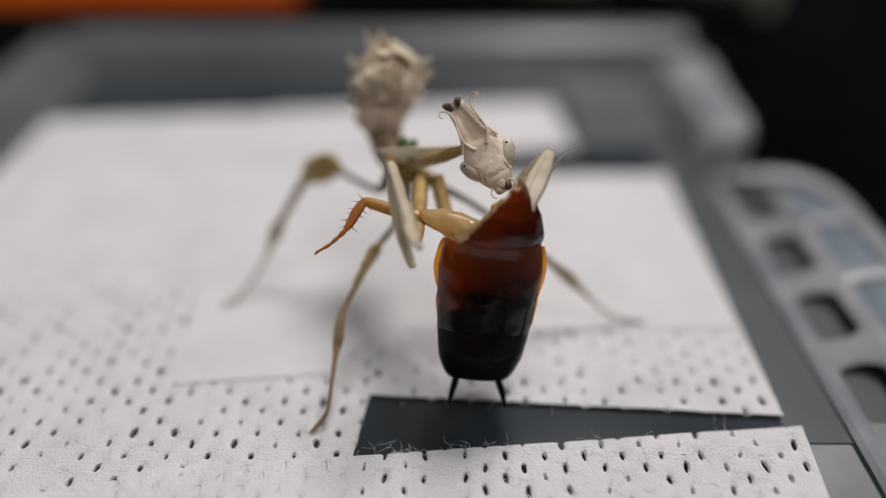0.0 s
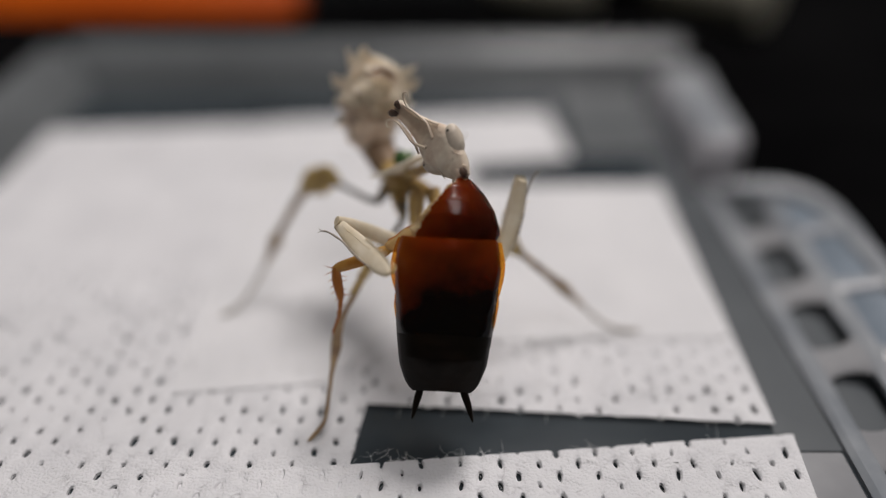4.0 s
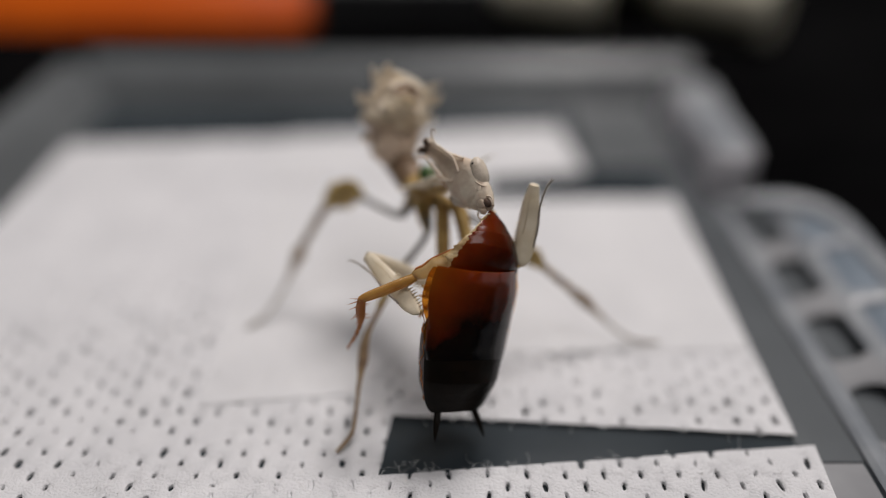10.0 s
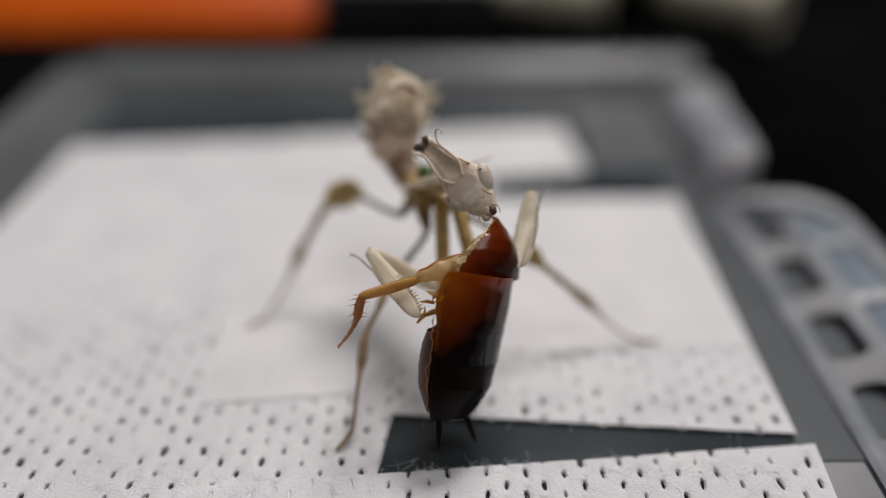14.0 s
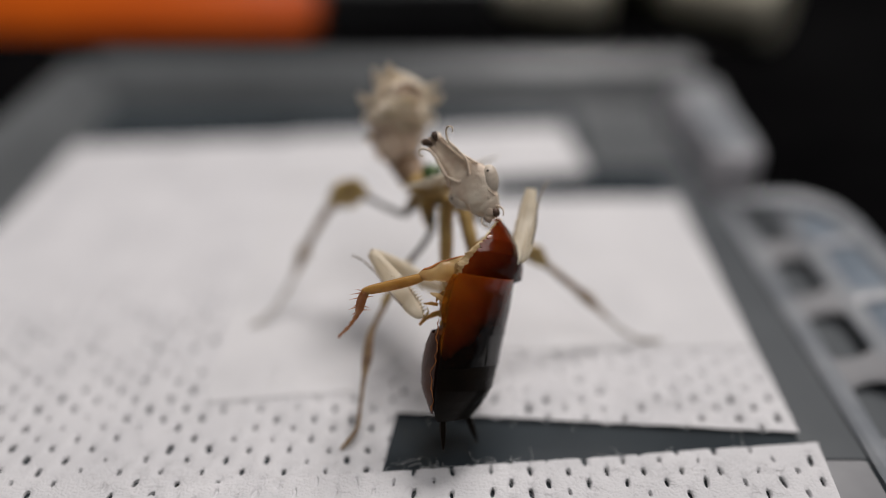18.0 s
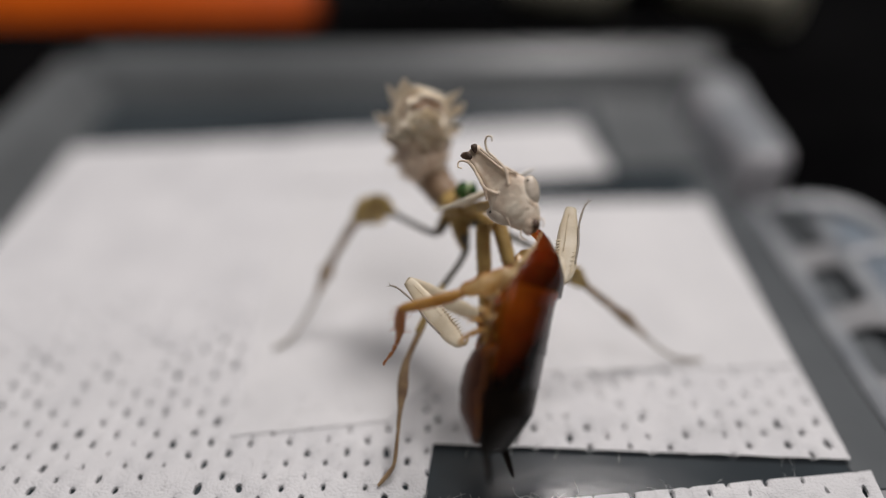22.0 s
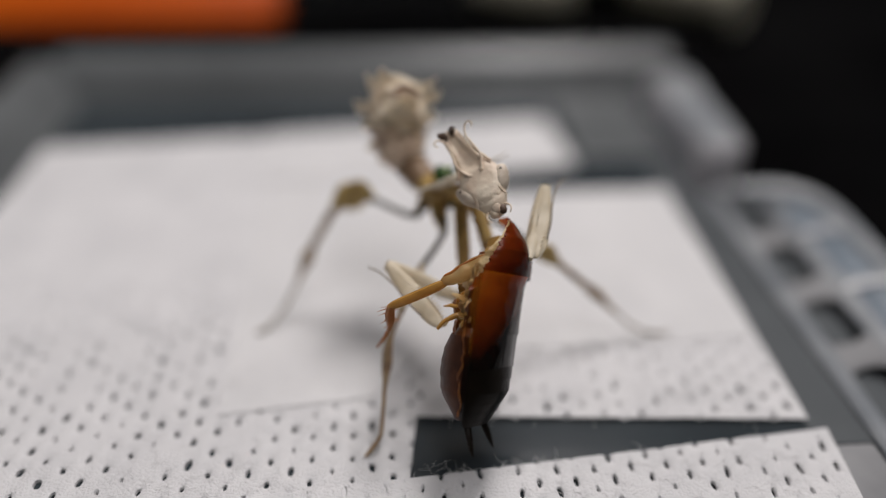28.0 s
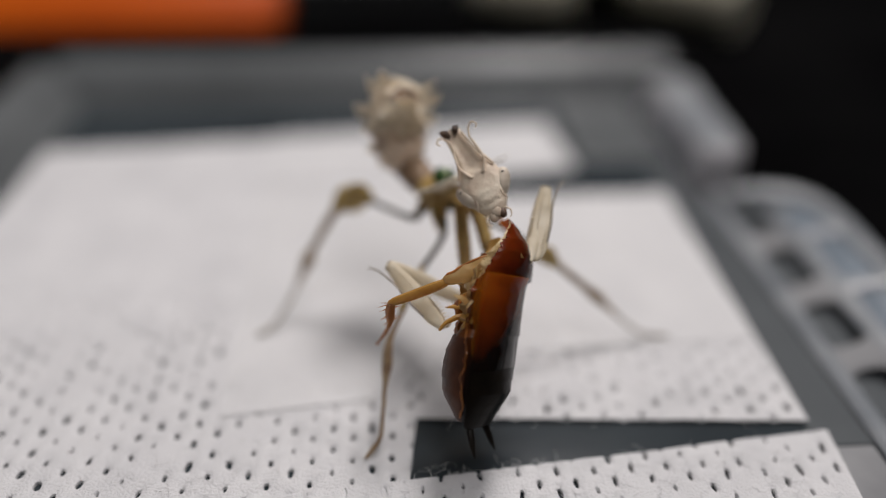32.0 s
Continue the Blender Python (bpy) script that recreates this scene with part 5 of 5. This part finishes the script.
HEAD_ROWS = [
    (0.0, (7.02, 3.00, 17.59), (2.99, 8.45, 23.20), 0),
    (1.0, (6.69, 3.00, 17.30), (2.72, 9.61, 21.54), 0),
    (2.0, (6.83, 3.00, 17.38), (2.89, 9.54, 21.75), 0),
    (2.5, (6.80, 3.00, 17.59), (2.75, 9.64, 21.70), -6),
    (3.0, (6.06, 2.00, 18.52), (0.89, 8.37, 21.70), -20),
    (3.5, (4.25, 2.00, 20.91), (-1.17, 7.95, 24.47), -28),
    (5.5, (4.00, 2.00, 18.73), (-1.25, 6.69, 24.00), -28),
    (6.0, (4.27, 2.00, 19.31), (-1.18, 7.82, 23.05), -30),
    (7.0, (4.10, 2.00, 19.70), (-1.12, 7.94, 23.56), -30),
    (8.0, (3.68, 2.00, 19.17), (-1.70, 7.61, 23.29), -30),
    (9.0, (4.02, 2.00, 19.32), (-1.68, 7.83, 22.61), -34),
    (10.0, (3.90, 2.00, 19.05), (-1.46, 8.22, 22.22), -30),
    (11.0, (4.24, 2.00, 19.06), (-1.32, 7.91, 22.46), -30),
    (12.0, (4.43, 2.00, 18.67), (-1.85, 6.34, 23.05), -30),
    (13.0, (4.01, 2.00, 18.36), (-2.03, 6.16, 23.23), -22),
    (14.0, (4.27, 2.00, 18.26), (-1.45, 6.48, 23.22), -18),
    (17.0, (4.09, 2.00, 18.13), (-1.21, 6.17, 23.79), -15),
    (19.0, (3.89, 2.00, 17.97), (-1.08, 6.80, 23.43), -14),
    (20.0, (3.33, 2.00, 18.19), (-1.14, 8.02, 22.80), -14),
    (21.0, (3.49, 2.00, 18.25), (-1.36, 6.75, 23.85), -12),
    (22.0, (3.63, 2.00, 19.29), (-0.99, 8.24, 23.43), -12),
    (22.5, (3.13, 2.00, 18.97), (-0.70, 8.95, 22.76), -12),
    (23.0, (3.05, 2.00, 18.67), (-0.91, 8.97, 22.30), -12),
    (23.5, (2.80, 2.00, 18.59), (-1.33, 8.28, 23.16), -12),
    (24.0, (2.80, 2.00, 18.56), (-1.68, 7.59, 23.68), -12),
    (25.0, (2.96, 2.00, 18.32), (-1.37, 7.88, 23.23), -12),
    (28.0, (2.77, 2.00, 18.45), (-1.06, 8.20, 23.39), -5),
    (29.0, (2.98, 2.00, 18.33), (-0.96, 8.69, 22.48), -14),
    (30.0, (3.77, 2.00, 18.31), (-0.99, 8.38, 22.05), -18),
    (31.0, (2.94, 2.00, 18.48), (-0.78, 8.37, 23.29), -6),
    (32.0, (2.77, 2.00, 18.28), (-0.85, 7.61, 24.02), -2),
]
LEFT_ROWS = [
    (0.0, (0.01, -4.19, 16.95), (-1.91, 1.37, 20.75), (-0.05, -3.40, 14.90)),
    (1.0, (0.23, -4.16, 17.26), (-1.97, 1.70, 20.40), (-0.02, -1.32, 13.70)),
    (2.0, (0.01, -4.17, 17.16), (-2.05, 1.80, 20.18), (-0.22, -1.03, 13.40)),
    (2.5, (0.04, -4.18, 17.12), (-2.06, 1.94, 19.80), (-0.23, -0.36, 12.80)),
    (3.0, (0.10, -4.12, 14.08), (-4.32, 0.51, 16.90), (2.03, 1.81, 12.21)),
    (3.5, (-0.97, -4.20, 15.50), (-5.52, 0.80, 17.31), (0.74, 3.00, 12.84)),
    (5.5, (-2.39, -3.78, 13.62), (-6.32, 2.01, 13.85), (-0.61, 5.47, 9.44)),
    (6.0, (-1.40, -3.81, 12.97), (-5.99, 1.35, 14.12), (0.59, 3.53, 10.12)),
    (7.0, (-0.97, -3.92, 13.24), (-5.92, 0.82, 14.68), (1.09, 2.41, 11.16)),
    (8.0, (-1.53, -3.76, 12.87), (-6.01, 1.31, 14.67), (0.47, 3.14, 10.35)),
    (9.0, (-1.81, -3.66, 12.65), (-6.19, 1.41, 14.67), (0.29, 2.95, 10.25)),
    (10.0, (-1.92, -3.54, 12.30), (-6.25, 1.58, 14.33), (0.15, 3.17, 9.80)),
    (12.0, (-2.03, -3.45, 12.11), (-6.22, 1.49, 14.75), (-0.03, 2.89, 9.88)),
    (14.0, (-1.81, -3.35, 11.70), (-5.95, 1.34, 14.84), (0.24, 2.46, 9.89)),
    (17.0, (-2.02, -3.19, 11.40), (-6.19, 1.47, 14.55), (0.04, 2.57, 9.66)),
    (19.0, (-2.02, -3.12, 11.24), (-6.21, 1.46, 14.48), (0.07, 2.47, 9.62)),
    (20.0, (-2.67, -3.10, 11.56), (-6.69, 2.01, 14.14), (-0.46, 3.17, 9.26)),
    (21.0, (-2.17, -3.11, 11.30), (-6.40, 1.57, 14.33), (0.07, 2.01, 9.64)),
    (22.0, (-2.21, -3.41, 12.09), (-6.20, 1.96, 14.14), (0.23, 2.53, 9.40)),
    (22.5, (-2.02, -3.62, 12.63), (-6.16, 1.79, 14.26), (0.39, 1.81, 9.67)),
    (23.0, (-2.41, -2.46, 10.10), (-6.55, 2.25, 13.22), (-0.07, 1.70, 8.56)),
    (23.5, (-2.58, -2.46, 10.18), (-6.75, 2.03, 13.56), (-0.05, 1.84, 9.19)),
    (24.0, (-2.44, -2.67, 10.49), (-6.69, 1.73, 13.89), (0.15, 1.55, 9.74)),
    (25.0, (-2.62, -2.60, 10.45), (-6.72, 2.18, 13.50), (-0.01, 2.24, 9.14)),
    (28.0, (-2.38, -2.63, 10.39), (-6.57, 2.10, 13.41), (0.24, 2.04, 9.21)),
    (30.0, (-2.07, -2.60, 10.21), (-6.32, 1.97, 13.37), (0.54, 1.81, 9.26)),
    (32.0, (-2.14, -2.76, 10.54), (-6.46, 1.52, 14.01), (0.41, 1.25, 9.91)),
]
RIGHT_ROWS = [
    (0.0, (7.82, -1.44, 17.39), (10.26, 3.15, 20.37), (8.03, 6.89, 15.14)),
    (1.0, (7.81, -1.60, 17.59), (10.24, 2.91, 20.39), (7.95, 6.76, 15.27)),
    (2.0, (7.60, -1.55, 17.63), (10.27, 2.86, 20.39), (7.80, 6.74, 15.38)),
    (2.5, (7.65, -1.83, 17.89), (10.54, 2.41, 20.45), (7.84, 6.43, 15.68)),
    (3.0, (10.60, 2.50, 10.48), (12.32, 5.70, 16.36), (9.34, 9.41, 11.50)),
    (3.5, (8.78, 3.48, 11.46), (9.94, 6.77, 17.54), (8.13, 3.04, 12.03)),
    (5.5, (7.28, 1.01, 12.97), (8.64, 4.20, 18.94), (6.64, 0.56, 13.53)),
    (6.0, (7.82, 1.31, 13.25), (8.57, 4.48, 19.09), (7.34, 2.38, 12.74)),
    (7.0, (7.84, 1.05, 14.25), (8.23, 4.36, 20.55), (7.19, 0.56, 14.82)),
    (8.0, (7.22, 0.66, 13.97), (7.86, 3.83, 19.87), (6.74, 1.60, 13.54)),
    (9.0, (7.08, 0.41, 14.92), (8.44, 4.58, 19.85), (6.39, -0.41, 15.71)),
    (10.0, (6.77, 0.30, 14.34), (7.63, 3.43, 20.15), (6.32, 1.41, 13.79)),
    (12.0, (6.42, 0.13, 14.21), (8.01, 4.80, 18.60), (5.78, -0.40, 14.82)),
    (14.0, (6.93, 0.44, 14.09), (7.85, 5.38, 18.36), (6.28, -0.15, 14.74)),
    (17.0, (6.46, 0.09, 14.59), (7.52, 5.03, 18.84), (5.82, -0.46, 15.20)),
    (19.0, (6.24, -0.04, 14.78), (7.08, 5.35, 18.51), (5.62, -0.48, 15.32)),
    (20.0, (5.60, -0.35, 15.40), (6.32, 4.76, 19.52), (4.96, -0.90, 16.00)),
    (21.0, (6.08, -0.09, 14.57), (6.85, 4.91, 18.81), (5.41, -0.70, 15.25)),
    (22.0, (6.07, -0.16, 15.63), (7.10, 5.56, 18.77), (5.45, -0.49, 16.13)),
    (22.5, (6.05, -0.17, 15.64), (7.42, 5.21, 19.22), (5.43, -0.57, 16.23)),
    (23.0, (5.95, -0.21, 15.63), (7.06, 5.48, 18.78), (5.34, -0.55, 16.16)),
    (23.5, (5.39, -0.43, 15.52), (6.42, 4.72, 19.51), (4.71, -0.91, 16.11)),
    (24.0, (5.50, -0.39, 15.39), (6.54, 4.45, 19.76), (4.78, -0.98, 16.06)),
    (25.0, (5.40, -0.42, 15.26), (6.71, 4.52, 19.44), (4.71, -0.91, 15.87)),
    (28.0, (5.68, -0.32, 15.57), (7.06, 5.06, 19.14), (5.02, -0.65, 16.07)),
    (30.0, (5.76, -0.28, 15.30), (7.14, 4.91, 19.13), (5.09, -0.67, 15.83)),
    (32.0, (5.74, -0.30, 15.42), (7.12, 4.91, 19.24), (5.06, -0.68, 15.95)),
]


NECK_ROWS = [(t, V((1.9, 5.7, 19.3)) + (V(m) + (V(c) - V(m)) * 0.38 + V((0, 1.0, 0)) - V((1.9, 5.7, 19.3))) * 0.25) for t, m, c, turn in HEAD_ROWS]
LEG_ROWS = [
    (0.0, (-10.55, 2.43, 13.74), (-12.14, 1.22, 11.08)),
    (2.5, (-10.61, 1.49, 13.99), (-12.17, 0.26, 11.32)),
    (3.0, (-10.53, -1.21, 11.15), (-11.18, -1.76, 8.36)),
    (3.5, (-9.39, 1.35, 9.26), (-9.16, 1.70, 7.06)),
    (6.0, (-9.00, 0.17, 8.79), (-8.25, 1.55, 7.02)),
    (9.0, (-8.52, 2.03, 8.59), (-7.66, 3.33, 6.62)),
    (12.0, (-8.20, 3.96, 8.69), (-6.86, 4.86, 6.77)),
    (19.0, (-7.25, 5.62, 9.49), (-5.65, 6.35, 7.93)),
    (21.0, (-5.23, 7.18, 9.11), (-3.50, 7.46, 7.20)),
    (30.0, (-4.33, 6.56, 8.43), (-2.74, 7.61, 6.91)),
    (32.0, (-4.21, 6.83, 8.76), (-2.62, 7.90, 7.12)),
]
LEG_ROOT = (-1.3, 0.6, 12.5)
SHIELD_ROWS = [(0.0, 2, 3, 0), (2.5, 2, 3, 0), (3.0, 14, 0, 0), (3.5, 16, 0, -2), (5.5, 22, 2, -4), (10.0, 22, 2, -14), (14.0, 21, 0, -24), (21.0, 20, 0, -30), (32.0, 20, 0, -30)]


def aim(p, q, bend):
    """A pose at p whose z axis points to q and whose x axis leans to bend."""
    p, q, bend = V(p) * MM, V(q) * MM, V(bend) * MM
    z = (q - p).normalized()
    x = bend - q
    x = (x - z * z.dot(x)).normalized()
    m = Matrix((x, z.cross(x), z)).transposed().to_4x4()
    m.translation = p
    return m


def motions():
    walk(roach, [(t, stand(tail, tip, turn)) for t, tail, tip, turn in ROACH_ROWS])
    walk(pronotum, [(t, pose(*((HINGE + V((0, 0.3, 0.15)) * (tilt / 20)) * MM), -tilt, lean, roll)) for t, tilt, lean, roll in SHIELD_ROWS])
    walk(leg, [(t, aim(V(knee) - (V(knee) - V(LEG_ROOT)).normalized() * 9.5, knee, shin)) for t, knee, shin in LEG_ROWS])
    walk(abdomen, [(t, pose(*(ABD * MM), 0, lean, turn)) for t, turn, lean in ((0.0, -13, 12), (2.5, -13, 12), (3.0, -8, 10), (3.5, -2, 9), (5.5, 0, 9), (14.0, 0, 9), (19.0, 0, 6), (22.0, 0, 0), (32.0, 0, 0))])
    walk(forebody, [(t, stand(NECK, p, -14 if t < 2.6 else 0)) for t, p in NECK_ROWS])
    walk(head, [(t, stand(mouth, crown, turn)) for t, mouth, crown, turn in HEAD_ROWS])
    for rows, top, coxa, thigh, shin, turn in ((LEFT_ROWS, COXA_L, coxa_left, thigh_left, shin_left, 60), (RIGHT_ROWS, COXA_R, coxa_right, thigh_right, shin_right, 0)):
        walk(coxa, [(t, stand(top, elbow if coxa is coxa_left else (2.7, 3.8, 12.4), 0)) for t, tip, knee, elbow in rows])
        walk(thigh, [(t, stand(elbow, knee, turn if t < 2.6 else 0)) for t, tip, knee, elbow in rows])
        walk(shin, [(t, stand(tip, knee, turn if t < 2.6 else 0)) for t, tip, knee, elbow in rows])


motions()
